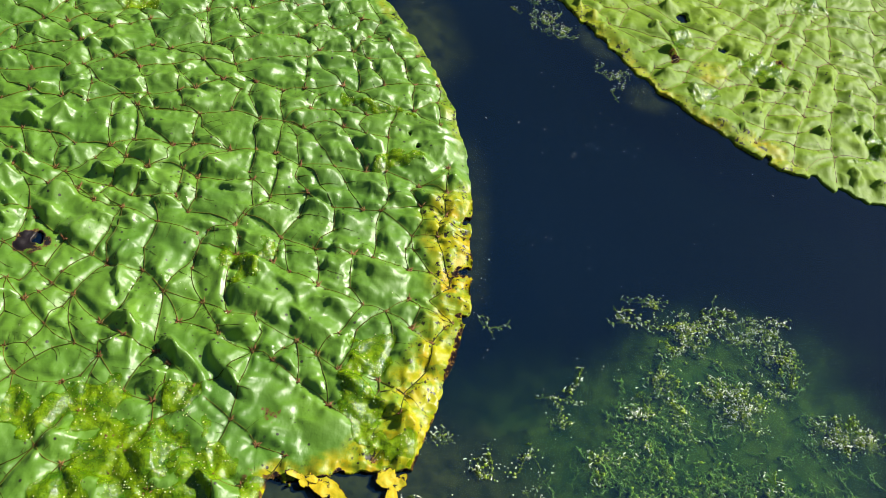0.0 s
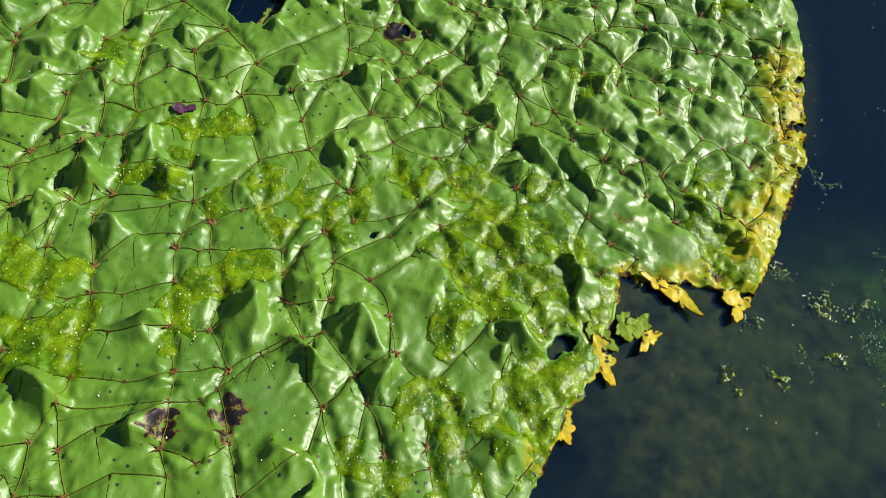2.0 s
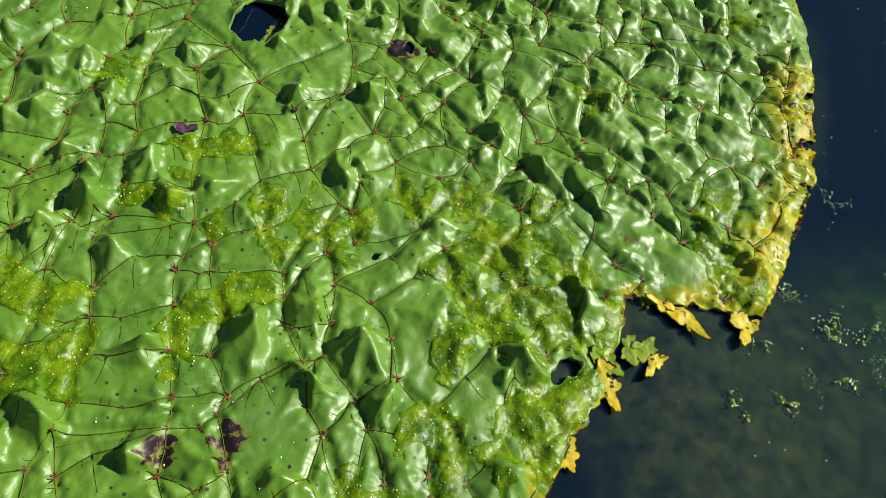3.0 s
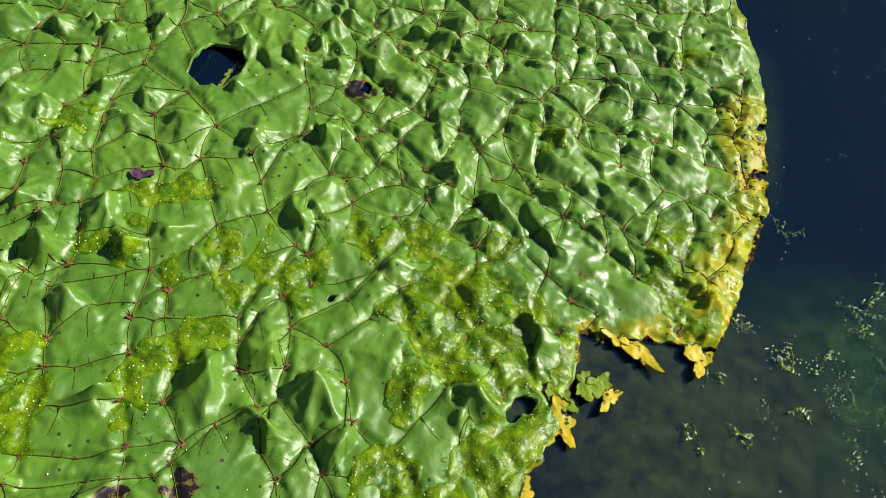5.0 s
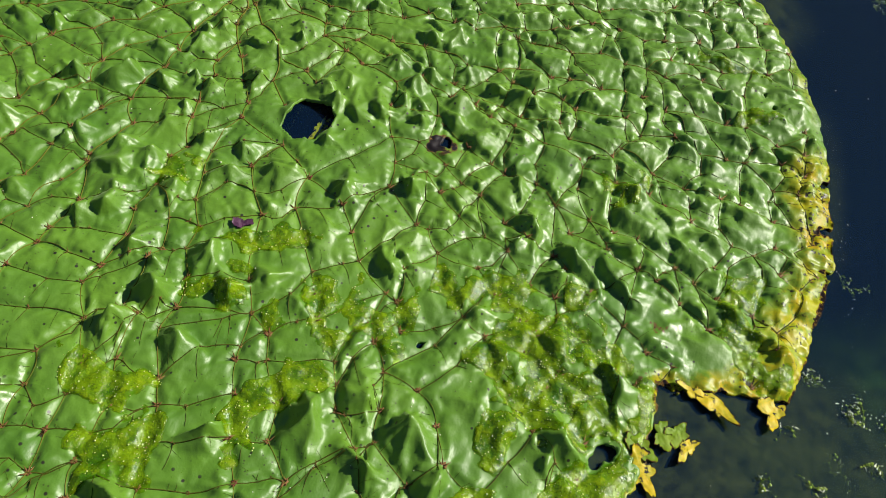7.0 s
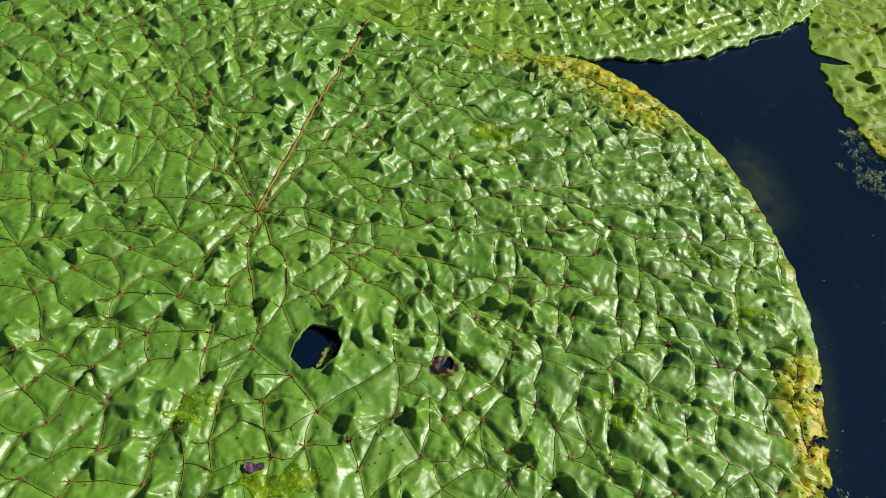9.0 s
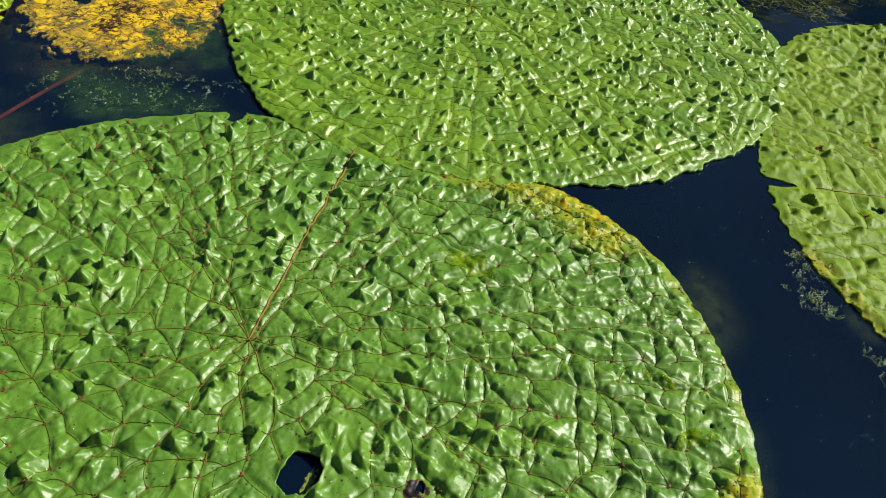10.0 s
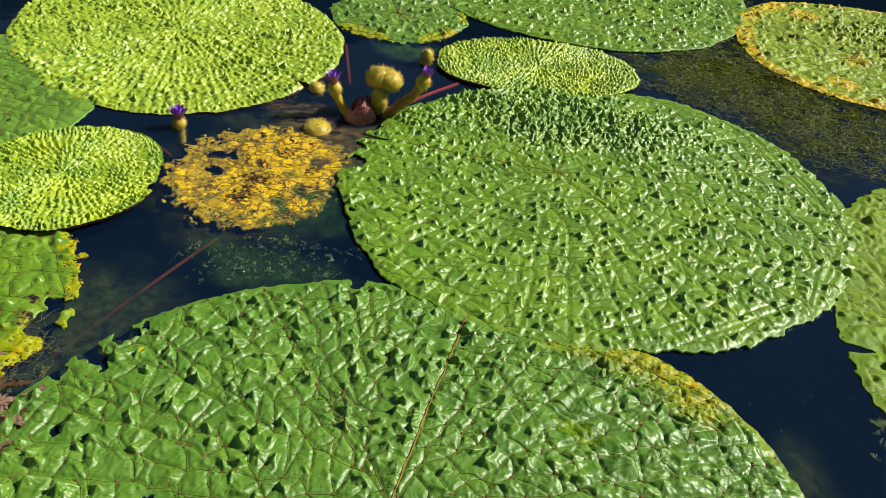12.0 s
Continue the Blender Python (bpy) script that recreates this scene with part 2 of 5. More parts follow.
def tubes(name, lines, sides=5, caps=True):
    """One mesh of tapered tubes; each line is a list of (place, radius)."""
    co, quads, ends, base = [], [], [], 0
    a = 2 * np.pi * np.arange(sides) / sides
    for line in lines:
        p = np.array([q[0] for q in line], float)
        r = np.array([q[1] for q in line], float)
        way = np.gradient(p, axis=0)
        way /= np.linalg.norm(way, axis=1)[:, None] + 1e-12
        side = np.cross(way, (0.31, 0.17, 0.93))
        bad = np.linalg.norm(side, axis=1) < 0.05
        side[bad] = np.cross(way[bad], (1, 0, 0))
        side /= np.linalg.norm(side, axis=1)[:, None]
        up = np.cross(side, way)
        ring = np.cos(a)[None, :, None] * side[:, None] + np.sin(a)[None, :, None] * up[:, None]
        co.append((p[:, None] + r[:, None, None] * ring).reshape(-1, 3))
        n = np.arange(sides)
        b = base + np.arange(len(p) - 1)[:, None] * sides
        quads.append(np.stack([b + n, b + (n + 1) % sides, b + sides + (n + 1) % sides, b + sides + n], -1).reshape(-1, 4))
        if caps:
            ends += [base + n[::-1], base + (len(p) - 1) * sides + n]
        base += len(p) * sides
    return raw_mesh(name, np.concatenate(co), [np.concatenate(quads), np.array(ends) if ends else np.zeros((0, sides), int)])


def forked_tube(name, lines, sides=4):
    """One connected mesh of tubes that grow out of one another: a line whose first place is the end of an earlier one goes on from its ring."""
    co, quads, count, last = [], [], 0, {}
    a = 2 * np.pi * np.arange(sides) / sides
    n = np.arange(sides)
    for line in lines:
        p = np.array([q[0] for q in line], float)
        r = np.array([q[1] for q in line], float)
        way = np.gradient(p, axis=0)
        way /= np.linalg.norm(way, axis=1)[:, None] + 1e-12
        side = np.cross(way, (0.31, 0.17, 0.93))
        side /= np.linalg.norm(side, axis=1)[:, None] + 1e-12
        up = np.cross(side, way)
        ring = p[:, None] + r[:, None, None] * (np.cos(a)[None, :, None] * side[:, None] + np.sin(a)[None, :, None] * up[:, None])
        start = tuple(np.round(p[0], 5))
        if last and start not in last:
            continue
        if last:
            rows = [last[start]] + [count + k * sides + n for k in range(len(p) - 1)]
            ring = ring[1:]
        else:
            rows = [count + k * sides + n for k in range(len(p))]
            last[start] = rows[0]
        co.append(ring.reshape(-1, 3))
        count += len(ring) * sides
        last.setdefault(tuple(np.round(p[-1], 5)), rows[-1])
        for one, two in zip(rows, rows[1:]):
            quads.append(np.stack([one, np.roll(one, -1), np.roll(two, -1), two], 1))
    return raw_mesh(name, np.concatenate(co), np.concatenate(quads))


def cones(name, feet, ways, lengths, radii, sides=4):
    """One mesh of small pointed spines."""
    feet, ways = np.asarray(feet, float), np.asarray(ways, float)
    ways = ways / np.linalg.norm(ways, axis=1)[:, None]
    side = np.cross(ways, (0.37, 0.83, 0.21))
    side /= np.linalg.norm(side, axis=1)[:, None]
    up = np.cross(ways, side)
    n, k = len(feet), sides + 1
    co = np.zeros((n, k, 3))
    for s in range(sides):
        a = 2 * np.pi * s / sides
        co[:, s] = feet + np.asarray(radii)[:, None] * (math.cos(a) * side + math.sin(a) * up)
    co[:, sides] = feet + ways * np.asarray(lengths)[:, None]
    base = np.arange(n)[:, None] * k
    tris = np.concatenate([np.stack([base[:, 0] + s, base[:, 0] + (s + 1) % sides, base[:, 0] + sides], 1) for s in range(sides)])
    return raw_mesh(name, co.reshape(-1, 3), tris)


# ---- lily pads ----
def knot_spines(rng):
    """Feet, ways, lengths and radii of the thorns of one knot: a squat lump and some longer prickles."""
    feet, ways, lengths, radii = [], [], [], []
    for _ in range(5):
        b = rng.uniform(0, 2 * np.pi)
        feet.append((0.0012 * math.cos(b), 0.0012 * math.sin(b), 0.0))
        ways.append((0.8 * math.cos(b), 0.8 * math.sin(b), rng.uniform(0.5, 1.6)))
        lengths.append(rng.uniform(0.004, 0.011))
        radii.append(0.0012)
    for b in np.linspace(0, 2 * np.pi, 5, endpoint=False) + rng.uniform(0, 1):
        feet.append((0.0012 * math.cos(b), 0.0012 * math.sin(b), -0.0004))
        ways.append((math.cos(b), math.sin(b), 1.1))
        lengths.append(rng.uniform(0.003, 0.0046))
        radii.append(0.0024)
    return feet, ways, lengths, radii


KNOTS = []
for k in range(6):
    KNOTS.append(cones("spine_knot", *knot_spines(np.random.default_rng(400 + k))))
    KNOTS[-1].materials.append(MAT_KNOT)


def vein_network(rng, inside, cell, reach, sinus, first=11):
    """Veins that run out from the petiole and fork as they spread, with cross veins between neighbours.
    Gives segments (a, b, width, rank) and knots (place, size)."""
    segments, knots = [], [((0.0, 0.0), 1.6)]
    start = sinus + np.linspace(0, 2 * np.pi, first, endpoint=False)
    tips = [{"a": a + (rng.normal() * 0.07 if k else 0.0), "p": np.zeros(2), "r": 0.0, "w": 1.0, "main": k == 0, "root": k} for k, a in enumerate(start)]
    r, step = 0.0, cell * 0.62
    while r < reach and tips:
        r += step
        fresh = []
        count = len(tips)
        for k, tip in enumerate(tips):
            left, right = tips[k - 1]["a"], tips[(k + 1) % count]["a"]
            gap = ((tip["a"] - left) % (2 * np.pi) + (right - tip["a"]) % (2 * np.pi)) / 2
            wide = gap * r
            pieces = [tip["a"]]
            if wide > cell * 1.25 and not tip["main"] and rng.random() < 0.75:
                pieces = [tip["a"] - gap * 0.24, tip["a"] + gap * 0.24]
            for a in pieces:
                a2 = a if tip["main"] else a + rng.normal() * 0.09 * cell / max(r, 0.05)
                rr = r + (0 if tip['main'] else rng.normal() * step * 0.22)
                p = np.array((math.cos(a2), math.sin(a2))) * rr
                if inside(p) > 0.004 and min(inside(tip["p"] + t * (p - tip["p"])) for t in (0.2, 0.4, 0.6, 0.8)) > 0.002:
                    w = tip["w"] * (1.0 if tip["main"] else 0.93 if len(pieces) == 1 else 0.8)
                    segments.append((tip["p"], p, w * (1.7 if tip["main"] else 1.0), 0, tip["root"]))
                    knots.append((tuple(p), 0.6 + 0.5 * rng.random()))
                    fresh.append({"a": a, "p": p, "w": w, "main": tip["main"], "root": tip["root"], "from": tip["p"]})
        fresh.sort(key=lambda q: q["a"])
        n = len(fresh)
        for k in range(n):
            one, two = fresh[k], fresh[(k + 1) % n]
            d = np.linalg.norm(one["p"] - two["p"])
            if n > 3 and d < cell * 2.0 and rng.random() < 0.8:
                other = two["from"] if rng.random() < 0.4 else two["p"]
                mid = (one["p"] + other) / 2 + rng.normal(size=2) * cell * 0.13
                segments += [(one["p"], mid, 0.45, 1, -1), (mid, other, 0.45, 1, -1)]
                if rng.random() < 0.7:
                    knots.append((tuple(mid), 0.35 + 0.3 * rng.random()))
                if rng.random() < 0.85:
                    segments.append((mid, mid * (1 + 0.55 * cell * rng.uniform(0.5, 1) / max(np.linalg.norm(mid), 0.05)) + rng.normal(size=2) * cell * 0.1, 0.28, 2, -1))
        tips = fresh
    for p, q, w, rank, root in list(segments):
        d = q - p
        if rank < 2 and np.linalg.norm(d) > 0.3 * cell:
            for _ in range(2):
                if rng.random() < 0.7:
                    at = p + d * rng.uniform(0.2, 0.8)
                    side = np.array((-d[1], d[0])) / np.linalg.norm(d) * rng.choice((-1, 1)) + 0.5 * rng.normal(size=2)
                    segments.append((at, at + side * cell * rng.uniform(0.10, 0.26), 0.10, 3, -1))
    return segments, knots


def pucker_rows(X, Y, rows, rows_long, seed):
    """Rows of curled puckers along the radii, 0 to about 1; the rows fork as they spread."""
    rho, theta = np.hypot(X, Y), np.arctan2(Y, X)
    warp_r = rho + 0.60 * rows * lattice_noise(X, Y, rows * 1.5, seed + 151) + 1.6 * rows * lattice_noise(X, Y, rows * 6.0, seed + 152)
    warp_a = theta + rows / np.maximum(rho, rows) * (0.36 * lattice_noise(X, Y, rows * 1.5, seed + 153) + 0.6 * lattice_noise(X, Y, rows * 5.0, seed + 154))
    level = np.log2(np.maximum(warp_r, rows) * 2 * np.pi / (rows * 1.25 * 7))
    whole = np.floor(level)
    part_up = smooth(0.72, 0.92, level - whole)
    relief = 0.0
    for k, share in ((0, 1 - part_up), (1, part_up)):
        spokes = 7 * 2.0 ** (whole + k)
        across = warp_a * spokes / (2 * np.pi)
        lane = np.floor(across)
        along = warp_r / (rows * rows_long) + np.abs(np.sin(lane * 12.9898 + 4.1 * k) * 43758.5) % 1.0
        number = np.floor(along)
        tall = 0.50 + 0.75 * (np.abs(np.sin(lane * 78.233 + number * 37.719) * 43758.5) % 1.0)
        c = np.abs(across - lane - 0.5) * 2
        l = along - number
        saddle = np.clip(np.minimum(l / 0.68, (1 - l) / 0.32), 0, 1)
        relief = relief + share * tall * np.clip(1 - c, 0, 1) * (0.12 + 0.88 * saddle ** 0.8)
    return relief * smooth(0.2 * rows, 1.4 * rows, rho)


def lily_pad(label, place, ellipse, seed, step, material, cell=0.075, puff=0.006, peak=0.015, peaks=1.0, square=(2.2, 2.2), turn=0.0, sinus=90.0,
             slit=0.10, tears=(), flute=0.0, graded=False, pressed=(), curled=0.0, scales=0.0, rows=0.0, rows_long=1.0, rows_tall=1.3, bites=(), holes=(), yellow=(), rot=(), rim=0.0, ragged=0.004, wave=0.0035, veins=1.0, rucks=(),
             vein_material=None, radial=0.0, billow=0.003, crease=0.003, crumple=0.004, crumple_size=0.5, pleat=0.0013, peak_size=1.0, curl=1.0, knots_apart=False, spines=1.0, group="lily pads on the pond"):
    """A floating prickly pad. place: the petiole's end. ellipse: centre (from the petiole), half axes, turn of the axes in degrees.
    pressed: (x, y, half axes, turn) of a neighbour that lies on it; curled: how far the lip of the first hole turns up.
    tears: (x, y, first, last) wedges eaten away between two bearings; flute: depth of the folds that fan out from the knots; graded: more and smaller puckers towards +y;
    rows: size of the curled puckers of a young pad, that stand in rows along the radii; scales: of the long pleats of an old one. bites and holes: (x, y, radius); yellow and rot: (x, y, radius, strength) round places, or (angle, spread, depth, strength) along the rim."""
    rng = np.random.default_rng(seed)
    ox, oy, rx, ry, axes = ellipse
    ca, sa = math.cos(radians(axes)), math.sin(radians(axes))

    def outline(x, y, whole=False):
        """Distance inside the rim, roughly; whole: as if nothing had been eaten."""
        dx, dy = x - ox, y - oy
        ex, ey = dx * ca + dy * sa, -dx * sa + dy * ca
        n = np.where(ey > 0, np.where(ex > 0, square[0], square[-1] if len(square) > 2 else square[0]), square[1])
        q = (np.abs(ex / rx) ** n + np.abs(ey / ry) ** n + 1e-9) ** (1 / n)
        rho = np.hypot(dx, dy)
        s = rho / np.maximum(q, 1e-4) - rho
        s = s + 0.010 * lattice_noise(x, y, 0.17, seed) + 0.004 * lattice_noise(x, y, 0.05, seed + 3) + ragged * rough_noise(x, y, 0.018, seed + 5)
        if whole:
            return s
        along = x * math.cos(radians(sinus)) + y * math.sin(radians(sinus))
        across = -x * math.sin(radians(sinus)) + y * math.cos(radians(sinus))
        if slit:
            deep = reach * (1 - slit)
            s = np.minimum(s, np.where(along > deep, np.abs(across) + 0.002 * lattice_noise(x, y, 0.02, seed + 9) - 0.16 * (along - deep), 1.0))
        for bx, by, first, last in tears:
            one = -(x - bx) * math.sin(radians(last)) + (y - by) * math.cos(radians(last))
            two = (x - bx) * math.sin(radians(first)) - (y - by) * math.cos(radians(first))
            s = np.minimum(s, np.maximum(one, two) + 0.010 * rough_noise(x, y, 0.05, seed + 13) + 0.009 * rough_noise(x, y, 0.017, seed + 15, 4))
        for k, (bx, by, br) in enumerate(tuple(bites) + tuple(holes)):
            frayed = 0.6 if k == len(bites) else 1.0
            d = np.hypot(x - bx, y - by)
            a = np.arctan2(y - by, x - bx)
            s = np.minimum(s, d - br * (1 + frayed * (0.22 * np.sin(2 * a + bx * 40) + 0.16 * np.sin(3 * a + by * 70))) - 0.45 * frayed * br * rough_noise(x, y, br * 0.8, seed + 11, 4))
        return s

    reach = max(rx, ry) + math.hypot(ox, oy) + 0.02
    a = radians(sinus)
    line = np.linspace(0, reach * 1.2, 200)
    n_slit, slit = slit, 0.0
    rim_at = line[np.argmin(outline(line * math.cos(a), line * math.sin(a)) > 0)]
    slit, full_reach = n_slit, reach
    reach = rim_at if rim_at > 0 else reach

    xs = np.arange(ox - max(rx, ry) - 0.03, ox + max(rx, ry) + 0.03, step)
    ys = np.arange(oy - max(rx, ry) - 0.03, oy + max(rx, ry) + 0.03, step)
    X, Y = np.meshgrid(xs, ys)
    S = outline(X, Y)

    def nearby(x, y):
        """The same distance, looked up in the grid."""
        i = np.clip(np.round((np.asarray(x) - xs[0]) / step).astype(int), 0, len(xs) - 1)
        j = np.clip(np.round((np.asarray(y) - ys[0]) / step).astype(int), 0, len(ys) - 1)
        return S[j, i]

    def inside(p):
        return float(nearby(p[0], p[1]))

    # veins and the distance from them
    segments, knots = vein_network(rng, inside, cell, full_reach, a)
    D, along_vein = np.full(X.shape, cell), np.zeros(X.shape)
    pad_cells = int(cell / step) + 2

    def window(x0, x1, y0, y1, m):
        i0, i1 = max(int((x0 - m - xs[0]) / step), 0), min(int((x1 + m - xs[0]) / step) + 2, len(xs))
        j0, j1 = max(int((y0 - m - ys[0]) / step), 0), min(int((y1 + m - ys[0]) / step) + 2, len(ys))
        return slice(j0, j1), slice(i0, i1)

    for p, q, w, rank, root in segments:
        win = window(min(p[0], q[0]), max(p[0], q[0]), min(p[1], q[1]), max(p[1], q[1]), cell * 0.6)
        x, y = X[win], Y[win]
        d = q - p
        t = np.clip(((x - p[0]) * d[0] + (y - p[1]) * d[1]) / (d @ d + 1e-12), 0, 1)
        dist = np.hypot(x - p[0] - t * d[0], y - p[1] - t * d[1]) + (0.0, 0.001, 0.006, 0.012)[rank]
        nearer = dist < D[win]
        along_vein[win] = np.where(nearer, t * math.hypot(*d) + 0.37 * p[0] + 0.61 * p[1], along_vein[win])
        D[win] = np.minimum(D[win], dist)

    # relief: blisters between the veins, sharp puckers, folds along the radii, waves
    rho = np.hypot(X, Y)
    theta = np.arctan2(Y, X)
    D = np.sqrt(D * D + (1.4 * step) ** 2) - 1.4 * step
    Z = puff * (1 - np.exp(-D / (cell * 0.13))) * np.clip(0.8 + 0.7 * lattice_noise(X, Y, cell * 0.8, seed + 21), 0.1, 1.5)
    Z += wave * rough_noise(X, Y, 0.16, seed + 23, 2)
    if flute:
        Z -= 0.0011 * np.exp(-(D / (1.25 * step)) ** 2)
    Z += billow * (np.abs(lattice_noise(X, Y, cell * 0.55, seed + 25)) * 1.4 - 0.4) * smooth(0.0, cell * 0.22, D)
    wx, wy = X + cell * 0.28 * lattice_noise(X, Y, cell * 0.5, seed + 31), Y + cell * 0.28 * lattice_noise(X, Y, cell * 0.5, seed + 37)
    if crease:
        # narrow folds that come and go over the blade
        for k, (size, share) in enumerate(((0.42, 1.0), (0.24, 0.5))):
            cut = np.clip(1 - 2.6 * np.abs(lattice_noise(wx * 1.25, wy * 0.8, cell * size, seed + 81 + k)), 0, 1) ** 1.5
            Z += crease * share * cut * smooth(-0.15, 0.45, lattice_noise(X, Y, cell * 0.9, seed + 85 + k)) * smooth(0.0, cell * 0.12, D)
    sector = np.clip(radial * smooth(0.10, 0.45, rho / full_reach) * np.maximum(np.cos(theta - radians(15)), 0) ** 1.4, 0, 1)
    if crumple:
        # crumpled facets, drawn out along the radii where the blade is pleated
        k = cell * crumple_size
        even = creased_noise(wx, wy, k, seed + 101) + 0.7 * creased_noise(wx + 0.3 * k * lattice_noise(X, Y, k * 0.5, seed + 105), wy, k * 0.45, seed + 103)
        if radial:
            far_out, sideways = rho, theta * 0.45 * full_reach
            drawn = creased_noise(wobble(far_out, X, Y, k, seed + 107) * 0.36, wobble(sideways, X, Y, k, seed + 108), k * 0.62, seed + 109)
            even = even * (1 - sector) + 2.4 * drawn * sector
        Z += crumple * even * (0.55 + 0.45 * smooth(-0.3, 0.5, lattice_noise(X, Y, cell * 1.4, seed + 111))) * smooth(-0.004, cell * 0.10, D)
    if pleat:
        # short pleats that leave the veins sideways, and taut facets with sharp folds
        beat = 0.011 * (1 + 0.25 * lattice_noise(X, Y, 0.10, seed + 131))
        fold = np.abs((along_vein / beat + 0.6 * lattice_noise(X, Y, 0.014, seed + 133)) % 1.0 - 0.5) * 2
        near_vein = np.exp(-D / (cell * 0.22)) * smooth(0.0, cell * 0.04, D)
        Z += pleat * fold ** 1.5 * near_vein * smooth(-0.25, 0.4, lattice_noise(X, Y, cell * 0.6, seed + 135))
        for k in range(4):
            turned = rng.uniform(0, np.pi)
            size = cell * (0.55 + 0.22 * k)
            run = (wx * math.cos(turned) + wy * math.sin(turned)) / size + 0.5 * lattice_noise(X, Y, cell * 0.7, seed + 141 + k)
            Z += 0.9 * pleat * (np.abs(run % 1.0 - 0.5) * 2) * smooth(-0.1, 0.5, lattice_noise(X, Y, cell * 0.8, seed + 145 + k)) * smooth(0.0, cell * 0.12, D)
    for x, y, r, deep in rucks:
        # a crowded, wrinkled stretch of the blade
        w = smooth(r * 1.3, r * 0.5, np.hypot(X - x, (Y - y) * 1.4) + 0.3 * r * lattice_noise(X, Y, r * 0.5, seed + 121))
        Z += deep * w * (0.6 * creased_noise(wx * 1.4, wy * 0.7, 0.018, seed + 123) + 0.5 * creased_noise(wx * 0.8, wy * 1.3, 0.010, seed + 125))
    # mask of the raised parts, which the pad colour lightens
    crest_light = np.zeros_like(Z)
    base = Z.copy()
    if peaks:
        gap = cell * 0.62 / math.sqrt(peaks)
        spots = []
        for gx in np.arange(xs[0], xs[-1], gap):
            for gy in np.arange(ys[0], ys[-1], gap):
                spots.append((gx + rng.uniform(-0.38, 0.38) * gap, gy + rng.uniform(-0.38, 0.38) * gap))
        for px, py in spots:
            i, j = int((px - xs[0]) / step), int((py - ys[0]) / step)
            if not (0 <= i < len(xs) and 0 <= j < len(ys)) or S[j, i] < 0.008 or D[j, i] < cell * 0.10:
                continue
            tall = peak * rng.choice((0.35, 0.6, 0.8, 1.0, 1.25), p=(0.26, 0.26, 0.22, 0.16, 0.10))
            dense = float(smooth(-0.38, 0.02, py)) if graded else 1.0
            if graded and rng.random() < 0.58 * (1 - dense):
                continue
            grown = 1.42 - 0.42 * dense if graded else 1.0
            tall *= 0.9 + 0.25 * (1 - dense)
            out = math.atan2(py, px)
            far = min(math.hypot(px, py) / (0.6 * full_reach), 1.0)
            streak = radial * far * max(0.0, math.cos(out - radians(15))) ** 2
            tall *= 1 - (0.62 if scales else 0.25) * streak
            turned = out + rng.normal() * (0.95 - 0.82 * streak) + (math.pi if rng.random() < 0.5 else 0)
            long = grown * peak_size * cell * rng.uniform(0.34, 0.62) * (1 + 1.1 * streak)
            short = grown * peak_size * cell * rng.uniform(0.11, 0.21) * (1 + 0.15 * streak)
            back = grown * peak_size * cell * rng.uniform(0.18, 0.32) * (1 + 0.6 * streak)
            lean_over = 1 if rng.random() < 0.32 else -1
            if -math.sin(turned) * to_sun.x + math.cos(turned) * to_sun.y < 0:
                lean_over = -lean_over
            win = window(px, px, py, py, long * 1.1)
            dx, dy = X[win] + 0.45 * (wx[win] - X[win]) - px, Y[win] + 0.45 * (wy[win] - Y[win]) - py
            u, v = dx * math.cos(turned) + dy * math.sin(turned), -dx * math.sin(turned) + dy * math.cos(turned)
            bend = (v + 0.30 * u * u / long) * -lean_over
            skirt = 1 + 0.7 * np.clip(u / long, 0, 1)
            q = np.sqrt((u / np.where(u > 0, long, back)) ** 2 + (bend / (skirt * np.where(bend > 0, short * 0.70, short * 2.2))) ** 2 + 0.0012)
            flutes = np.abs(np.sin(rng.uniform(2.5, 4.5) * np.arctan2(bend, u) + 9 * px + 7 * py + 1.5 * q))
            q = q * (1 + 0.34 * (flutes - 0.5) * smooth(0.05, 0.35, q))
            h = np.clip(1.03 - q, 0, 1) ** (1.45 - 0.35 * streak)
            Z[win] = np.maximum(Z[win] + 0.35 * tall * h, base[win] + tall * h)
            crest_light[win] = np.maximum(crest_light[win], h)
    if flute:
        # folds that fan out from the knots, where the veins hold the blade down
        for (kx, ky), size in knots:
            far = cell * (0.35 + 0.22 * size)
            win = window(kx, kx, ky, ky, far)
            if X[win].size == 0:
                continue
            dx, dy = X[win] - kx, Y[win] - ky
            r = np.hypot(dx, dy)
            folds = int(rng.integers(5, 9))
            wave_ = np.abs(np.sin(0.5 * folds * np.arctan2(dy, dx) + rng.uniform(0, 3) + 14.0 * r)) - 0.55
            fade = smooth(far, 0.25 * far, r)
            Z[win] += flute * (0.6 + 0.6 * size) * (wave_ * smooth(0.0, 0.3 * far, r) * fade - 0.9 * np.exp(-(r / 0.006) ** 2))
    if rows:
        relief = pucker_rows(X, Y, rows, rows_long, seed)
        Z += rows_tall * rows * relief
        crest_light = np.maximum(crest_light, smooth(0.35, 1.0, relief))
    if scales:
        # long pleats that lie like scales along the radii on one side of the blade
        relief = pucker_rows(X, Y, scales, 2.2, seed + 200)
        Z += 0.34 * scales * relief * sector
        crest_light = np.maximum(crest_light, smooth(0.45, 1.1, relief) * sector)
    Z += (0.0003 if flute else 0.0012) * rough_noise(X, Y, 0.012, seed + 61, 2) * smooth(0.0, 0.02, D)
    edge = np.clip(outline(X, Y, True), 0, 1)
    Z *= 0.40 + 0.60 * smooth(0.0, 0.010 if rows else 0.03, edge)
